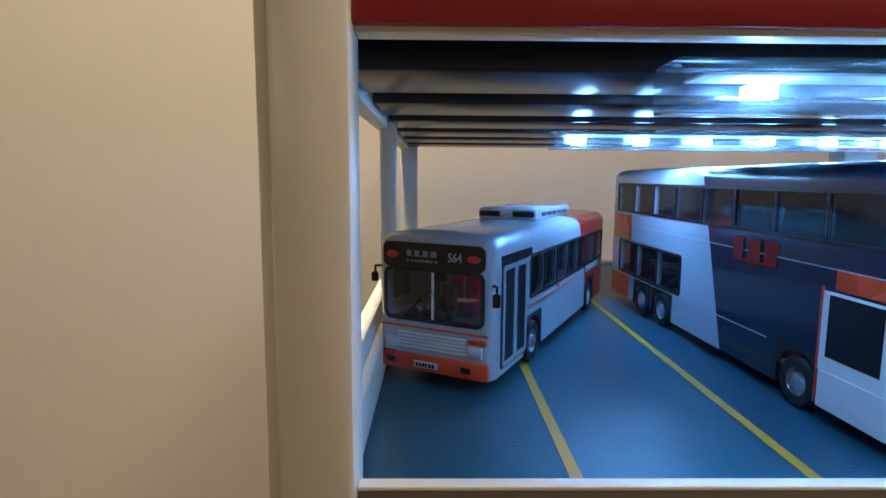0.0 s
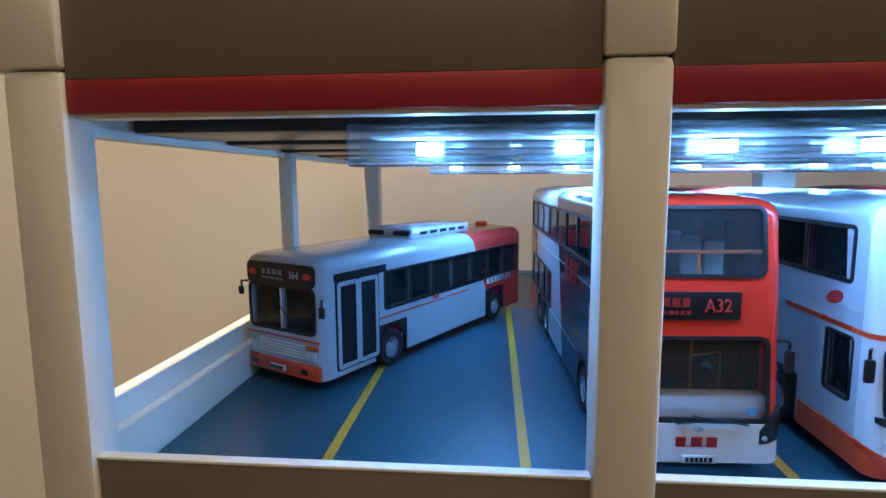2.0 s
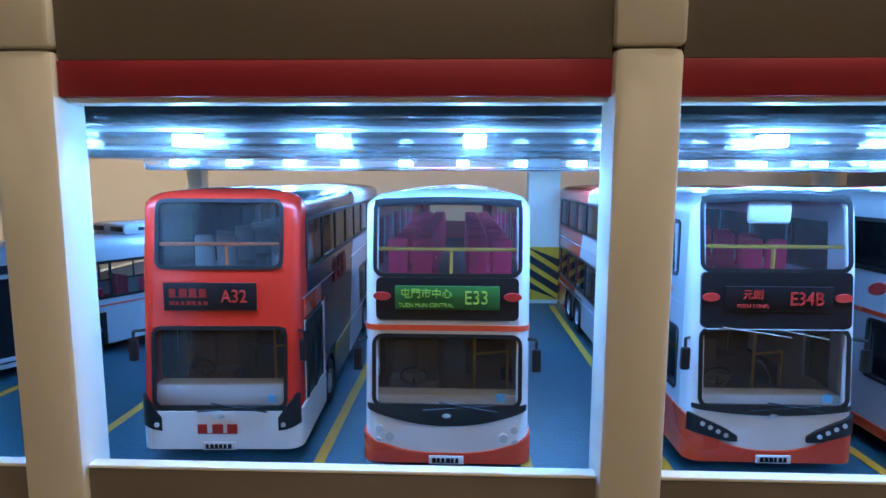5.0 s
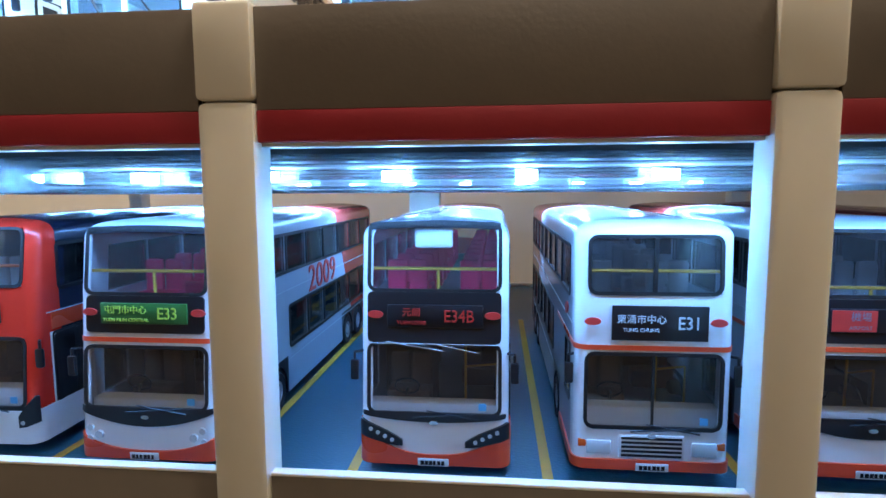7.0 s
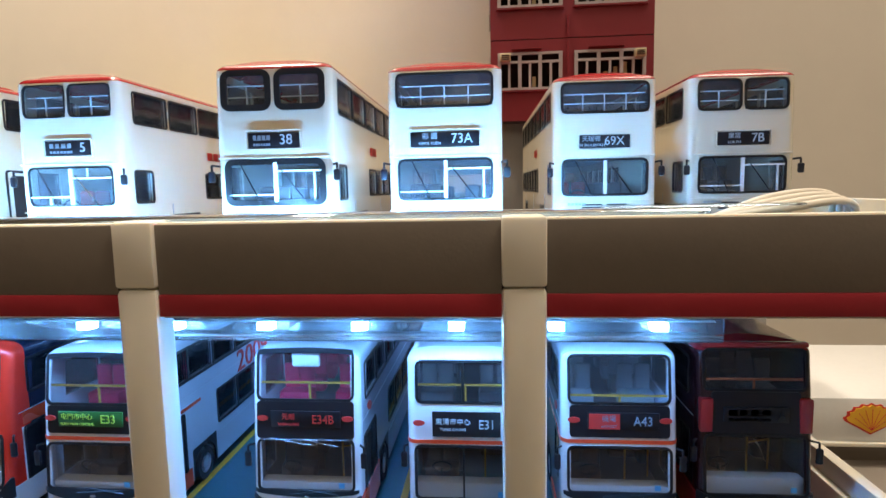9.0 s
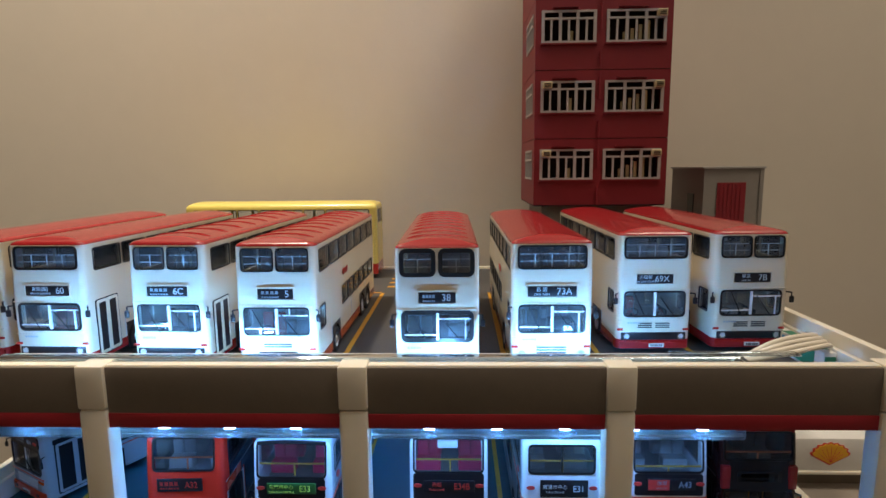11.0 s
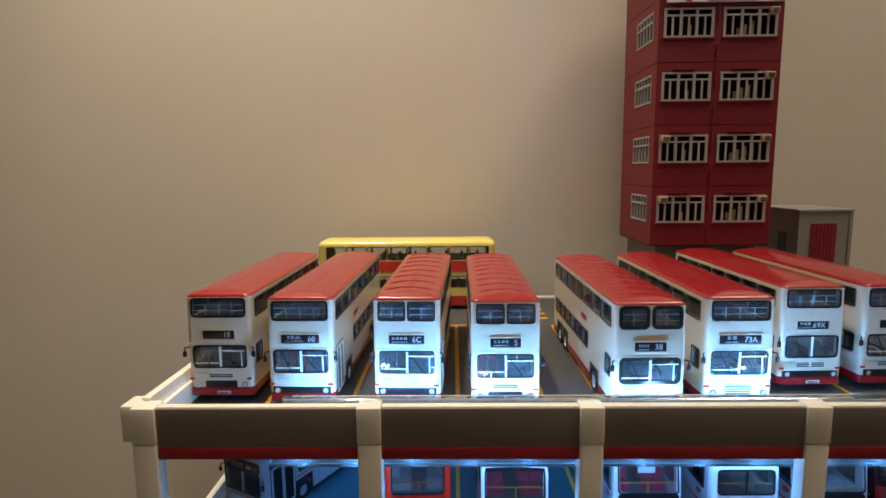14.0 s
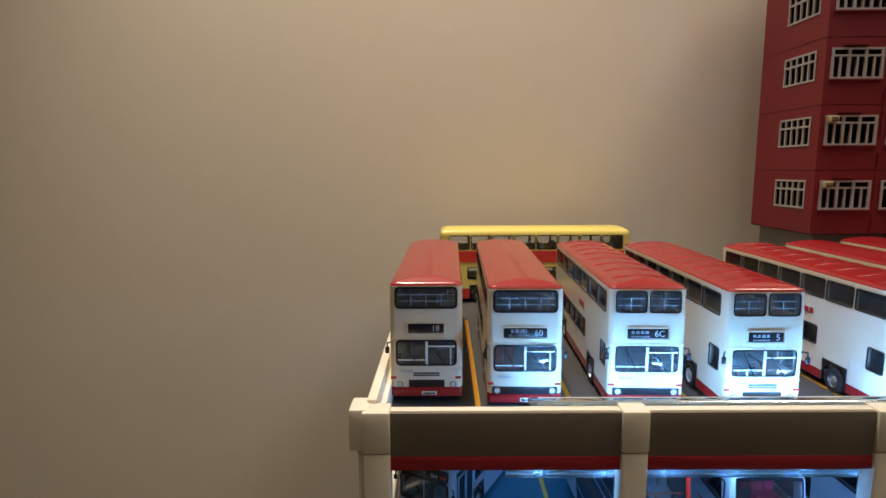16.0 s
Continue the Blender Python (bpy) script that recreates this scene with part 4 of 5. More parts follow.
    solid("bumper", (-1.17, 1.17, -0.06, 0.02, 0.3, 0.55), paint, b, r=0.03)
    if grille == "wide" and seed in (7, 8):
        for xx in (-0.3, 0.3):
            for zz in (1.02, 1.09, 1.16):
                solid("vent", (xx - 0.24, xx + 0.24, -0.02, 0.02, zz, zz + 0.035), M_BLACK, b, "dark vent slot")
    if grille == "wide":
        g = solid("grille", (-1.1, 1.1, -0.035, 0.02, 0.6, 0.86), M_BLACK, b, "black front grille", r=0.02)
    elif grille == "box":
        g = solid("grille", (-0.62, 0.62, -0.035, 0.02, 0.62, 0.88), M_BLACK, b, "black front grille", r=0.02)
        for zz in (1.02, 1.1):
            solid("vent", (-0.45, 0.45, -0.025, 0.02, zz, zz + 0.04), M_BLACK, b)
    else:
        g = solid("grille", (-0.5, 0.5, -0.03, 0.02, 0.62, 1.02), M_WHITEBAR, b, "slatted front grille", r=0.02)
        for q in range(4):
            solid("vent", (-0.46, 0.46, -0.04, 0.02, 0.66 + q * 0.09, 0.7 + q * 0.09), M_BLACK, g)
    for xx in (-0.92, 0.92):
        bm = bmesh.new()
        rod(bm, (xx, 0.0, 0.73), (xx, -0.05, 0.73), 0.085, 16)
        h = part("headlight", bm, M_LENS, b, "round headlight")
        part("headlight_ring", ring_mesh(0.19, 0.19, 0.09, 0.03, 0.06, M_CHROME), None, h).matrix_basis = pose(xx * U, 0, 0.73 * U)
        solid("indicator", (xx - 0.12 + 0.2 * (1 if xx > 0 else -1), xx + 0.08 + 0.2 * (1 if xx > 0 else -1), -0.03, 0.02, 0.92, 1.0), M_REDLENS, b, "red indicator lens", r=0.015)
    plate(b, 0.42, -0.062, 0.1, seed=seed)
    wiper(b, -0.3, 1.38, -0.6, 2.0, -0.05)
    wiper(b, 0.7, 1.38, 0.35, 1.85, -0.05)
    mirror(b, 1.22, 0.12, 2.2, 0.12, 0.24)
    mirror(b, -1.22, 0.12, 2.2, 0.12, 0.24)
    bars("fleet_lettering", b, -0.9, -0.45, 1.2, 0.06, -0.02, M_GREYTXT, 5, seed + 3)
    double_doors(b, 1.25, 0.5, 1.55, 0.45, 2.25, M_CREAM, G_DIM) if extra == "door" else None
    for yy in (1.9, 5.2, 8.4):
        if yy < L - 1:
            solid("panel_seam", (1.245, 1.258, yy, yy + 0.03, 0.65, 1.4), M_GREYTXT, b)
            solid("panel_seam", (-1.258, -1.245, yy, yy + 0.03, 0.65, 1.4), M_GREYTXT, b)
    bars("side_logo", b, -0.5, 0.5, 0, 0.22, 0, M_REDTXT, 3, 2).matrix_basis = pose(1.26 * U, 4.3 * U, 2.7 * U, 0, 0, 90)
    bars("side_logo", b, -0.5, 0.5, 0, 0.22, 0, M_REDTXT, 3, 2).matrix_basis = pose(-1.26 * U, 4.3 * U, 2.7 * U, 0, 0, -90)
    return b


ONE = [(-1.04, 1.04, 3.43, 4.13)]
TWO = [(-1.05, -0.05, 3.42, 4.13), (0.05, 1.05, 3.42, 4.13)]
BASE = "cream double-decker model, red roof, route "
kmb(0.42, 3.2, "18", ONE, -0.5, 11, 0, BASE + "18, unlit near the corner", grille="box", sign=(-0.62, 0.6), seed=1, gasket=0.07, dest=False)
kmb(3.74, 2.6, "60", ONE, -1.4, 11.6, 0, BASE + "60, glazed door", sign=(-0.72, 0.72), seed=2, extra="door", gasket=0.07, dest=("友愛(南)", "YAU OI (SOUTH)"))
kmb(7.75, 2.45, "6C", TWO, -2.0, 11, 8, BASE + "6C, ribbed roof", sign=(-0.66, 0.66), seed=3, extra="door", gasket=0.03)
kmb(11.38, 2.0, "5", TWO, -0.5, 11, 9, BASE + "5, ribbed roof", (2.6, 7.6, 8.9), "low", sign=(-0.55, 0.55), seed=4, grille="box", gasket=0.035)
kmb(16.4, 1.45, "38", [(-1.05, -0.1, 3.4, 4.12), (0.1, 1.05, 3.4, 4.12)], 0.8, 11, 9, BASE + "38, black gaskets and ribbed roof", (2.6, 8.0, 9.3), "split", sign=(-0.55, 0.55), seed=5, gasket=0.13, grille="slats")
kmb(19.92, 2.25, "73A", ONE, 0.5, 11, 0, BASE + "73A, slatted grille", sign=(-0.75, 0.75), seed=6, grille="slats", seat=M_INNER, dest=("彩 園", "CHOI YUEN"))
kmb(23.7, 4.1, "69X", ONE, 1.0, 10.4, 0, BASE + "69X, silver headlights", sign=(-0.62, 0.6), seed=7, screen="plain", gasket=0.06, dest=("天瑞邨", "TIN SHUI ESTATE"))
kmb(27.0, 4.25, "7B", TWO, 1.5, 10.2, 0, BASE + "7B, dark grille beside the cables", (2.4, 7.4), "split", sign=(-0.6, 0.62), seed=8, grille="wide", dest=("樂富", "LOK FU"))

# yellow and red bus standing across the upper deck's rear
yl = livery("yellow_red_livery", (0.75, 0.62, 0.18), None, 0, skirt=(0.5, 0.03, 0.03), skirt_z=0.9, roof=(0.8, 0.66, 0.16), roof_z=4.16)
yb = bus(dict(L=11.4, H=4.6, x=0.25, y=19.6, z=DECK, rz=-90, label="yellow and red double-decker parked across the deck's rear", group="", paint=yl, front=[(-1.0, 1.0, 3.2, 4.0), (-1.0, 1.0, 1.4, 2.2)], rf=0.2,
              axles=(2.4, 7.6), side=[(1.5, 2.2, 1.6, 10.8, 8), (3.32, 4.12, 0.5, 11.0, 8)], rear=[(3.3, 4.1)], seat=M_GREYSEAT, roof_h=0.3, crown=0.12))
for sx in (1.26, -1.27):
    solid("red_band", (sx - 0.005, sx + 0.012, 0.3, 11.1, 2.5, 3.2), M_REDTXT, yb, "red band between the decks")
at(yb, 0.8, 19.15, DECK, 0, 0, -90)


def modern(x, y, route, label, paint, upper, lower, seat, rz=0, panel=None, sign=None, sign_mat=M_BLACK, text=M_WHITE, dest=None, rail=None, stripe=None, bumper=None, seed=0, L=12.0, smile=0.1, brow=False, headlights="slant", H=4.42, lean=None, glass_mat=G_CLEAR, axles=(2.7, 8.4, 9.7), emblems=True, inner=M_INNER, grille=False, num_x=None, rf=0.2, sidewin=8, side_glass=G_DIM, low=None):
    lean = lean or (lambda z: 0.0 if z < 1.0 else 0.09 * (z - 1.0) + (0.06 * (z - 3.2) if z > 3.2 else 0))
    b = bus(dict(L=L, H=H, x=x, y=y, z=0, rz=rz, label=label, group="lower deck buses", paint=paint, lean=lean, front=[upper, lower], rf=rf, axles=axles, glass=side_glass, front_glass=glass_mat,
                 side=[low or (1.3, 2.25, 3.5, L - 0.7, sidewin - 2), (3.05, 3.9, 0.75, L - 0.5, sidewin)], driver=(0.6, 1.3, 1.2, 2.2), rear=[(3.1, 3.8)], seat=seat, rail=rail, inner=inner, gasket=0.06, roof_in=0.34, roof_h=0.25, crown=0.07, deck=2.4, arch_mat=M_GASKET, band=True,
                 dash=1.25, dash_mat=M_PALE, low_seat=M_BROWNSEAT, cab_wall=True))
    if panel:
        a, c, z0, z1 = panel
        ym = lean((z0 + z1) / 2)
        p = part("sign_panel", pane_mesh(c - a, z1 - z0, M_BLACK, 0.08, 0.05), None, b, "glossy black sign panel")
        sl = math.degrees(math.atan2(lean(z1) - lean(z0), z1 - z0))
        at(p, (a + c) / 2, ym - 0.03, (z0 + z1) / 2, -sl)
    z0, z1, a, c = sign
    z = (z0 + z1) / 2
    ys = lean(z) - 0.05
    sb = solid("route_sign", (a, c, ys - 0.015, ys + 0.03, z0, z1), sign_mat, b, "route display", r=0.012)
    wn = 0.19 * len(route)
    nx = num_x if num_x is not None else c - 0.06 - wn / 2
    lettering("route_number", route, 0.29, text, sb, nx, ys - 0.03, z, wide=0.85)
    if dest:
        dx = (a + nx - wn / 2) / 2
        lettering("destination", dest[0], 0.155, text, sb, dx, ys - 0.03, z + 0.06)
        if dest[1]:
            lettering("destination", dest[1], 0.085, text, sb, dx, ys - 0.03, z - 0.11)
    else:
        bars("destination", sb, a + 0.1, nx - wn / 2 - 0.1, z + 0.06, 0.14, ys - 0.016, text, 4, seed)
        bars("destination", sb, a + 0.1, nx - wn / 2 - 0.1, z - 0.1, 0.06, ys - 0.016, text, 7, seed + 1)
    if emblems:
        for xx in (-0.98, 0.98):
            emblem(b, xx, z + 0.02, lean(z) - 0.055, M_REDTXT, 0.9)
    if stripe:
        wrap("stripe", b, M_ORANGE, lambda u: stripe + 0.04, lambda u: stripe - 0.04, rf=rf, lean=lean, side=2.6, out=0.014, label="orange waist stripe")
    if bumper:
        mat, centre, rise = bumper
        wrap("bumper", b, mat, lambda u: centre + rise * abs(u) ** 2.6, lambda u: 0.27, rf=rf, lean=lean, side=1.95, out=0.035, label="painted front bumper")
    else:
        solid("bumper", (-1.1, 1.1, -0.05, 0.03, 0.28, 0.5), paint, b, r=0.03)
    zl = lower[2]
    if brow:
        wrap("brow", b, M_BLACK, lambda u: upper[3] + 0.05 - 0.06 * u * u, lambda u: upper[3] - 0.07 - 0.05 * u * u, rf=rf, lean=lean, x0=-1.12, x1=1.12, out=0.012, label="black brow over the upper windscreen")
    if smile:
        wrap("wiper_panel", b, M_BLACK, lambda u: zl + 0.03, lambda u: zl - 0.03 - smile * max(0.0, 1 - u * u), rf=rf, lean=lean, x0=-1.2, x1=1.2, out=0.022, label="curved black panel under the windscreen")
    for sx in (-1, 1):
        if headlights == "slant":
            edge = sorted((0.52 * sx, 1.24 * sx))
            h = wrap("headlight", b, M_BLACK, lambda u: 0.66 + 0.36 * min(1, max(0, (abs(u) - 0.4) / 0.56)) ** 0.75, lambda u: 0.6 + 0.14 * min(1, max(0, (abs(u) - 0.55) / 0.4)),
                     rf=rf, x0=edge[0], x1=edge[1], out=0.045, label="dark slanted headlight cluster")
            for q in range(4):
                bm = bmesh.new()
                xx, zz = (0.7 + 0.12 * q) * sx, 0.7 + 0.06 * q
                rod(bm, (xx, 0.0, zz), (xx, -0.055, zz), 0.036, 12)
                part("lamp", bm, M_LENS, h)
        elif headlights == "tall":
            edge = sorted((0.9 * sx, 1.24 * sx))
            h = wrap("headlight", b, M_BLACK, lambda u: 0.74 + 0.42 * min(1, max(0, (abs(u) - 0.7) / 0.25)), lambda u: 0.58 + 0.1 * min(1, max(0, (abs(u) - 0.8) / 0.2)),
                     rf=rf, x0=edge[0], x1=edge[1], out=0.045, label="tall dark headlight cluster")
            for q in range(3):
                bm = bmesh.new()
                xx, zz = (1.0 + 0.05 * q) * sx, 0.68 + 0.13 * q
                rod(bm, (xx, 0.05, zz), (xx, -0.055 + 0.02 * q, zz), 0.04, 12)
                part("lamp", bm, M_LENS, h)
        elif headlights == "round":
            for q, (dx, dz) in enumerate(((0, 0), (0.18, -0.08), (0.16, 0.12))):
                bm = bmesh.new()
                rod(bm, ((0.86 + dx) * sx, 0.05, 0.68 + dz), ((0.86 + dx) * sx, -0.045 + 0.1 * dx, 0.68 + dz), 0.07 if q == 0 else 0.055, 14)
                part("headlight", bm, M_LENS, b, "small round headlight")
        else:
            h = solid("headlight", (sx * 0.84 - 0.2, sx * 0.84 + 0.2, -0.03, 0.03, 0.52, 0.76), M_LENS, b, "square headlight", r=0.03)
            solid("indicator", (sx * 1.08 - 0.09, sx * 1.08 + 0.09, -0.03 + 0.03, 0.06, 0.63, 0.76), M_ORANGELENS, b, "orange indicator lens", r=0.015)
    if grille:
        g = solid("grille", (-0.52, 0.52, -0.025, 0.03, 0.47, 0.87), paint, b, "slatted front grille", r=0.02)
        for q in range(5):
            solid("vent", (-0.48, 0.48, -0.035, 0.02, 0.5 + q * 0.073, 0.54 + q * 0.073), M_BLACK, g)
    plate(b, 0.36, -0.09, seed=seed)
    wiper(b, -0.35, lower[2] - 0.05, 0.35, lower[2] + 0.02, lean(lower[2]) - 0.05)
    wiper(b, 0.75, lower[2] - 0.06, 0.2, lower[2] + 0.04, lean(lower[2]) - 0.05)
    mirror(b, 1.2, 0.25, 2.15, 0.14, 0.36)
    mirror(b, -1.2, 0.25, 2.15, 0.14, 0.36)
    emblem(b, 0, lower[2] - 0.13, lean(lower[2]) - 0.04, M_CHROME, 0.5)
    solid("sticker", (0.75, 0.88, lean(lower[2] + 0.2) - 0.012, lean(lower[2] + 0.2) + 0.0, lower[2] + 0.08, lower[2] + 0.2), M_BLUE, b, "blue windscreen sticker")
    double_doors(b, 1.25, 0.55, 1.75, 0.4, 2.2, M_GASKET, G_DIM)
    for sx, turn in ((1, 90), (-1, -90)) if emblems else ():
        emblem(b, 0, 0, 0, M_REDTXT, 1.5).matrix_basis = pose(sx * 1.256 * U, 1.15 * U, 2.74 * U, 0, 18 * sx, turn)
    for sx in (1.25, -1.25):
        o = solid("panel_seam", (-0.006, 0.006, 0.4, L - 0.4, 2.62, 2.64), M_GREYTXT, b)
        o.matrix_basis = pose(sx * U, 0, 0)
        o = solid("panel_seam", (-0.006, 0.006, 3.4, L - 0.4, 1.02, 1.04), M_GREYTXT, b)
        o.matrix_basis = pose(sx * U, 0, 0)
    return b


P_A32 = livery("red_navy_silver_livery", NAVY, SILVER, 4.9, -0.3, nose=(0.76, 0.03, 0.015), nose_at=0.75)
b = modern(8.12, 1.7, "A32", "red-fronted double-decker model, navy and silver sides, route A32", P_A32, (-0.98, 0.98, 3.16, 4.22), (-1.04, 1.04, 0.95, 2.22), M_GREYSEAT, rz=2.5, axles=(2.5, 8.0, 9.3),
           sign=(2.5, 2.94, -0.85, 0.6), text=M_REDTXT, rail=(3.52, M_ORAIL), bumper=(M_WHITE, 0.9, 0.0), seed=21, emblems=False, headlights="tall", low=(1.1, 2.1, 7.0, 11.2, 3))
bars("side_logo", b, -0.35, 0.35, 0.62, 0.16, -0.06, M_REDTXT, 3, 3)
for sx, rz in ((-1.26, -90), (1.26, 90)):
    o = bars("side_logo", b, -0.8, 0.8, 0, 0.5, 0, M_REDTXT, 3, 3)
    o.matrix_basis = pose(sx * U, 3.9 * U, 2.65 * U, 0, 0, rz)
    o = solid("side_panel", (-0.01, 0.01, 0.45, 2.0, 0.9, 2.25), M_WHITE, b, "white side panel behind the front corner")
    o.matrix_basis = pose(sx * 0.995 * U, 0, 0)
    for z0, z1 in ((0.32, 1.02), (2.16, 2.95)):
        o = solid("tail_panel", (-0.01, 0.01, 10.3, 11.75, z0, z1), M_ORANGE, b, "red panel at the tail")
        o.matrix_basis = pose(sx * 0.996 * U, 0, 0)
    o = solid("door_glass", (-0.01, 0.01, 0.75, 1.85, 1.15, 2.2), M_BLACK, b, "black glazed cab side")
    o.matrix_basis = pose(sx * U, 0, 0)
    o = solid("red_edge", (-0.01, 0.01, 2.0, 2.05, 0.3, 2.32), M_ORANGE, b, "thin red edge line")
    o.matrix_basis = pose(sx * U, 0, 0)
    o = solid("side_flash", (-0.01, 0.01, 0.5, 1.75, 2.3, 2.62), M_ORANGE, b, "red side flash")
    o.matrix_basis = pose(sx * 0.996 * U, 0, 0)

P_E = livery("silver_white_livery", (0.5, 0.53, 0.58), (0.6, 0.07, 0.05), 9.4, 0.5, nose=(0.76, 0.77, 0.78), nose_at=0.42)
b = modern(11.72, 1.4, "E33", "white and orange double-decker model, green display, route E33", P_E, (-1.09, 1.09, 3.12, 4.25), (-1.1, 1.1, 1.15, 2.22), M_PINK,
           panel=(-1.07, 1.07, 2.46, 3.1), sign=(2.62, 2.98, -0.78, 0.78), sign_mat=M_GREEN, text=M_LIME, dest=("屯門市中心", "TUEN MUN CENTRAL"), rail=(3.5, M_RAIL), stripe=2.34, bumper=(M_ORANGE, 0.42, 0.28), seed=22, brow=True, smile=0.27, headlights="round")
lettering("side_lettering", "2009", 0.95, M_REDTXT, b, 1.265, 6.0, 2.62, 90, 1.25, "red side lettering")
b = modern(16.68, 1.62, "E34B", "white and orange double-decker model, black front panel, route E34B", P_E, (-1.1, 1.1, 3.2, 4.32), (-1.1, 1.1, 1.14, 2.32), M_PINK,
           panel=(-1.12, 1.12, 2.34, 3.19), sign=(2.6, 2.98, -0.78, 0.82), text=M_REDTXT, dest=("元朗", "YUEN LONG"), rail=(3.55, M_RAIL), bumper=(M_ORANGE, 0.45, 0.52), seed=23, brow=True, headlights="slant", num_x=0.42)
bm = bmesh.new()
rod(bm, (-0.8, 0.06, 2.36), (0.2, 0.02, 2.22), 0.012, 6)
rod(bm, (0.0, 0.05, 2.34), (0.75, 0.02, 2.2), 0.012, 6)
rod(bm, (-1.05, 0.06, 2.33), (1.05, 0.06, 2.33), 0.01, 6)
part("wiper", bm, M_CHROME, b, "silver high-mounted wiper arms")
solid("blind_box", (-0.35, 0.3, 0.42, 0.5, 3.9, 4.25), M_WHITE, b, "white box behind the upper window", r=0.05)
b = modern(20.25, 1.75, "E31", "silver double-decker model, slatted grille, orange bumper, route E31", P_E, (-1.03, 1.03, 3.2, 4.12), (-1.07, 1.07, 0.98, 2.22), M_GREYSEAT,
           sign=(2.45, 3.02, -0.68, 0.82), text=M_NUMBER, dest=("東涌市中心", "TUNG CHUNG"), rail=(3.55, M_RAIL), stripe=2.32, bumper=(M_ORANGE, 0.44, 0.0), seed=24, smile=0.0, headlights="square", grille=True, num_x=0.52, lean=lambda z: 0.0 if z < 2.3 else 0.06 * (z - 2.3), L=11.5)
bm = bmesh.new()
box(bm, -0.03, 0.03, 0.03, 0.09, 3.22, 4.1)
part("window_bar", bm, M_GASKET, b)
bm = bmesh.new()
box(bm, -0.02, 0.02, -0.02, 0.03, 1.0, 2.2)
part("window_bar", bm, M_GASKET, b)
b = modern(23.65, 1.8, "A43", "white double-decker model with a black front panel, route A43", P_E, (-1.08, 1.08, 3.15, 4.2), (-1.1, 1.1, 1.18, 2.2), M_GREYSEAT,
           panel=(-1.07, 1.07, 2.42, 3.12), sign=(2.6, 2.98, -0.68, 0.84), text=M_DIMTXT, dest=("機場", "AIRPORT"), rail=(3.28, M_RAIL), stripe=2.32, bumper=(M_ORANGE, 0.5, 0.0), seed=25, headlights="round", smile=0.25)
solid("display_back", (-0.66, 0.0, 0.075, 0.09, 2.62, 2.96), M_REDTXT, b, "red display field")
P_R = livery("black_red_livery", (0.03, 0.008, 0.01), None, 0, roof=(0.34, 0.016, 0.022), roof_z=4.17)
M_RED = material("glossy_red_paint", (0.4, 0.025, 0.025), 0.25, coat=0.4)
b = modern(26.72, 2.3, "A", "dark red double-decker model with a black glazed front", P_R, (-1.1, 1.1, 3.3, 4.2), (-1.1, 1.1, 0.95, 2.3), M_DARKIN,
           panel=(-0.95, 0.95, 2.34, 3.28), sign=(2.6, 2.95, -0.7, 0.7), text=M_BLACK, rail=(3.5, M_ORAIL), bumper=(M_RED, 0.8, 0.16), seed=26, headlights="slant", emblems=False, inner=M_DARKIN, glass_mat=G_CLEAR)
for sx in (-1.06, 1.06):
    solid("corner_panel", (sx - 0.14, sx + 0.14, 0.08, 0.4, 2.36, 3.14), M_RED, b, "red corner panel", r=0.04)
solid("brow", (-1.15, 1.15, 0.3, 0.5, 4.24, 4.36), M_RED, b, "red brow over the upper window", r=0.04)

# single-decker parked askew
P_S = livery("silver_red_single_livery", (0.46, 0.49, 0.53), (0.68, 0.05, 0.04), 7.85, 0.5)
H = 3.05
sd = bus(dict(L=9.9, H=H, x=0.2, y=5.1, z=0, rz=-28, label="silver and red single-decker model bus parked askew, route S64", group="lower deck buses", paint=P_S, w=1.25, front=[(-1.06, 1.06, 1.3, 2.3)], rf=0.22, band=True, axles=(2.4, 7.9),
              side=[(1.5, 2.42, 2.15, 9.55, 7)], rear=[(1.6, 2.4)], seat=M_PINK, glass=G_DIM, front_glass=G_CLEAR, gasket=0.07, roof_in=0.3, roof_h=0.3, driver=(0.5, 1.3, 1.5, 2.35)))
hd = part("header_panel", pane_mesh(2.2, 0.5, M_BLACK, 0.14, 0.05), None, sd, "black destination header")
at(hd, 0, -0.03, 2.58)
lettering("route_number", "S64", 0.24, M_GREYTXT, hd, 0.5, -0.03, 0, wide=0.85)
bars("destination", hd, -0.55, 0.15, 0.04, 0.12, -0.006, M_GREYTXT, 4, 31)
bars("destination", hd, -0.55, 0.15, -0.1, 0.05, -0.006, M_GREYTXT, 8, 32)
for xx in (-0.88, 0.88):
    emblem(sd, xx, 2.58, -0.045, M_REDTXT, 0.9)
solid("stripe", (-1.18, 1.18, -0.02, 0.02, 1.13, 1.17), M_ORANGE, sd, "thin orange stripe", r=0.006)
for q in range(5):
    solid("grille_slat", (-0.78, 0.72, -0.03, 0.02, 0.72 + q * 0.07, 0.765 + q * 0.07), M_WHITE, sd, r=0.01)
for sx in (-1, 1):
    solid("headlight", (sx * 0.9 - 0.16, sx * 0.9 + 0.16, -0.03, 0.02, 0.7, 0.92), M_LENS, sd, "square headlight", r=0.02)
solid("indicator", (0.78, 1.14, -0.03, 0.02, 0.96, 1.06), M_ORANGELENS, sd, "orange indicator lens", r=0.015)
bp = solid("bumper", (-1.2, 1.2, -0.07, 0.06, 0.28, 0.62), M_ORANGE, sd, "orange front bumper", r=0.05)
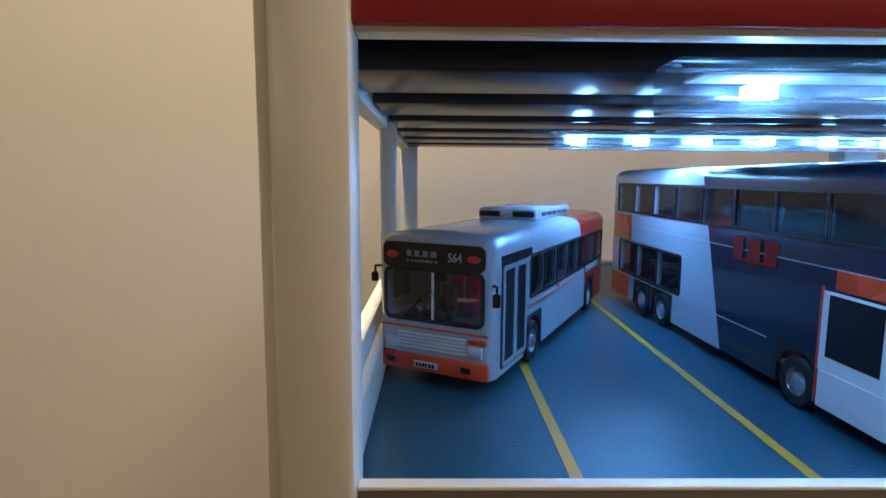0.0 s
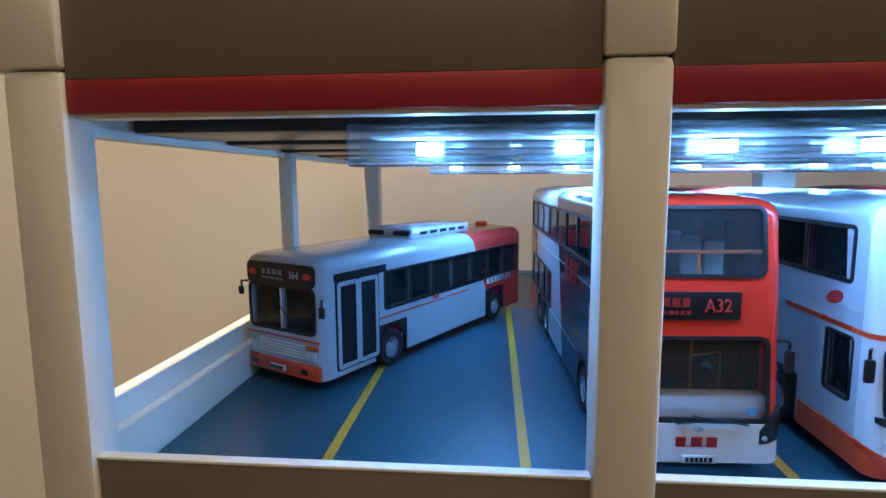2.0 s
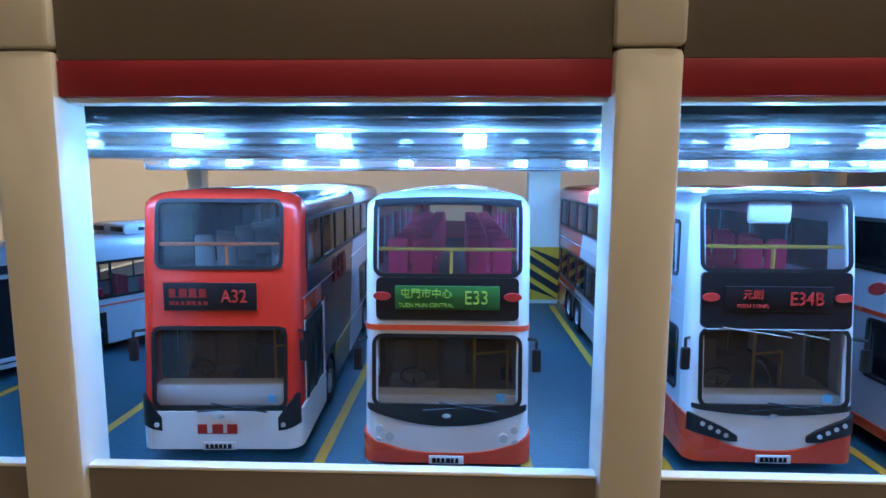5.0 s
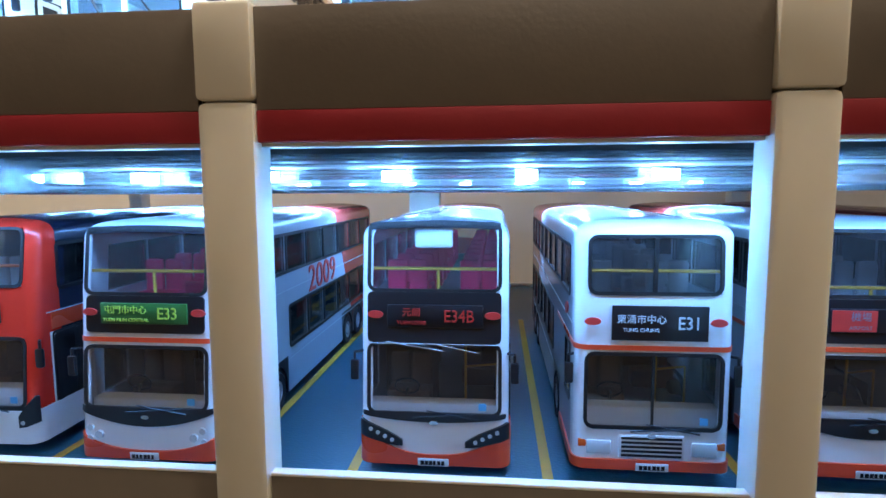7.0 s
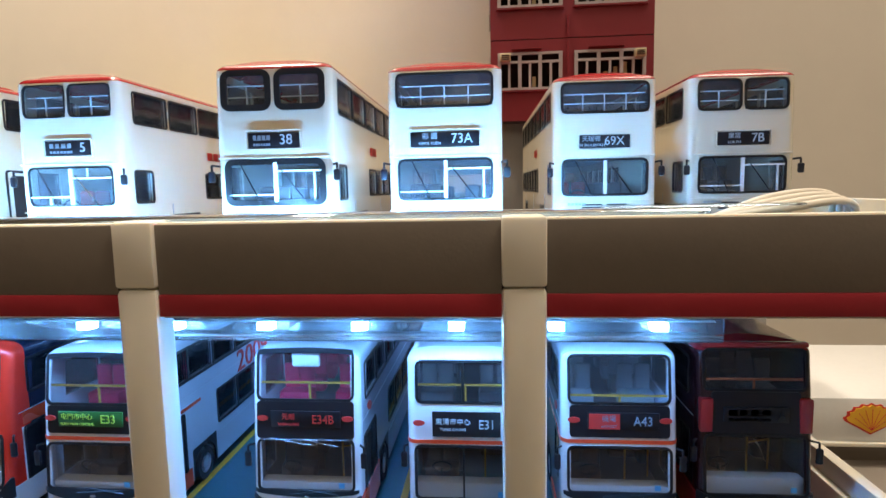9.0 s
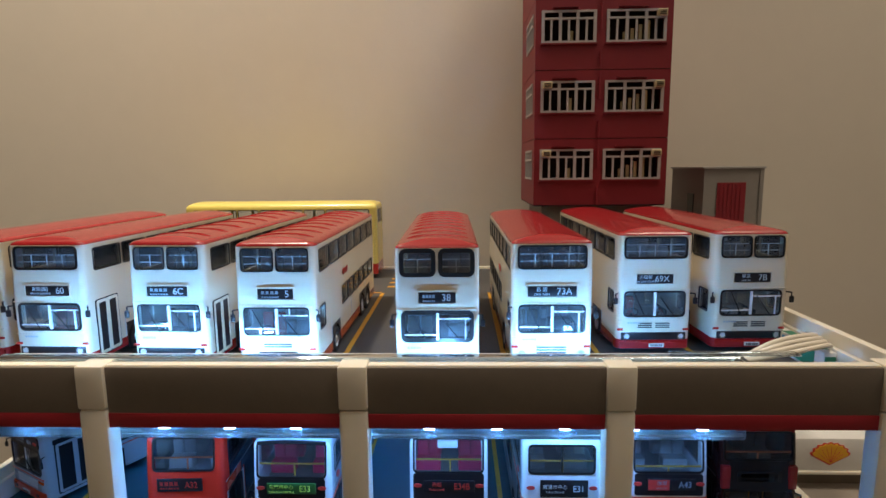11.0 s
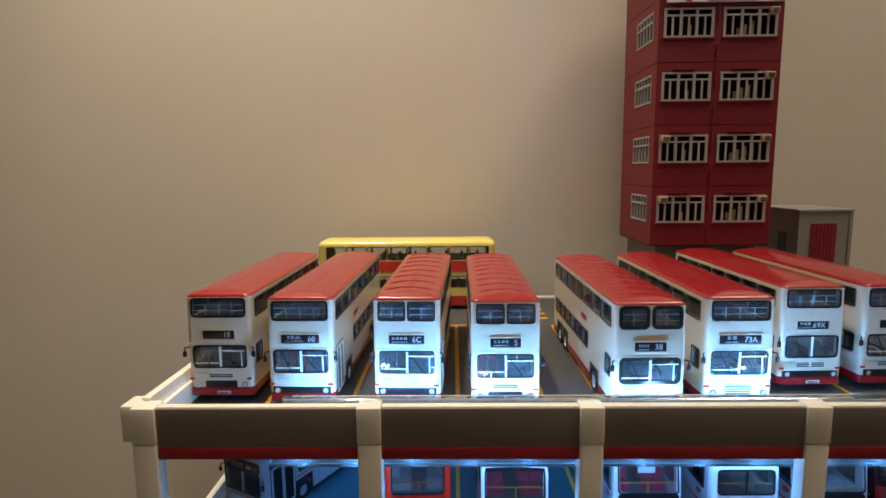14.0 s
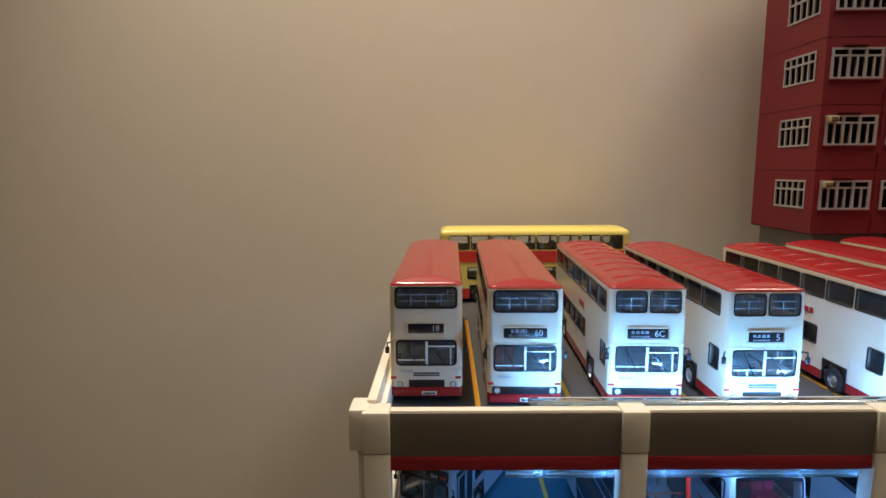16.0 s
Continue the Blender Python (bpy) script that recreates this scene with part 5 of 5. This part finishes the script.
for xx in (-0.9, 0.75):
    solid("fog_lamp", (xx - 0.1, xx + 0.1, -0.08, -0.06, 0.4, 0.52), M_BLACK, bp)
plate(sd, 0.44, -0.072, -0.1, seed=33)
wiper(sd, -0.75, 1.25, -0.25, 1.75, -0.04)
wiper(sd, 0.55, 1.25, 0.1, 1.8, -0.04)
mirror(sd, 1.22, 0.1, 2.1, 0.14, 0.26)
mirror(sd, -1.22, 0.1, 2.3, 0.04, 0.2)
bm = bmesh.new()
box(bm, -0.02, 0.02, -0.012, 0.02, 1.32, 2.28)
part("window_bar", bm, M_WHITEBAR, sd)
double_doors(sd, 1.25, 0.5, 1.85, 0.45, 2.4, P_S, G_DIM)
solid("door_header", (1.245, 1.265, 0.4, 2.2, 2.43, 2.62), M_BLACK, sd, "black panel over the door")
solid("stripe", (1.245, 1.262, 1.95, 4.9, 1.28, 1.32), M_ORANGE, sd)
solid("stripe", (1.245, 1.262, 5.0, 6.2, 1.3, 1.34), M_ORANGE, sd)
bm = bmesh.new()
box(bm, -0.8, 0.8, 3.9, 7.0, H - 0.05, H + 0.28, 0.12)
rp = part("roof_pod", bm, M_SILVER, sd, "silver roof air-conditioning pod")
for sx in (-0.45, 0.45):
    solid("intake", (sx - 0.28, sx + 0.28, 3.87, 3.93, H + 0.06, H + 0.2), M_BLACK, rp, r=0.02)
for k in range(5):
    for sx in (-0.86, 0.85):
        solid("vent", (sx * 0.94, sx * 0.94 + 0.02, 4.3 + k * 0.5, 4.62 + k * 0.5, H + 0.08, H + 0.17), M_BLACK, rp)
bm = bmesh.new()
box(bm, -0.15, 0.15, 9.0, 9.4, H - 0.02, H + 0.12, 0.04)
part("roof_vent", bm, M_ORANGE, sd)
bars("side_logo", sd, -0.9, 0.9, 0, 0.2, 0, M_WHITE, 7, 5).matrix_basis = pose(1.258 * U, 8.2 * U, 1.38 * U, 0, 0, 90)
emblem(sd, 0, 0, 0, M_REDTXT, 1.0).matrix_basis = pose(1.258 * U, 4.4 * U, 1.42 * U, 0, 0, 90)
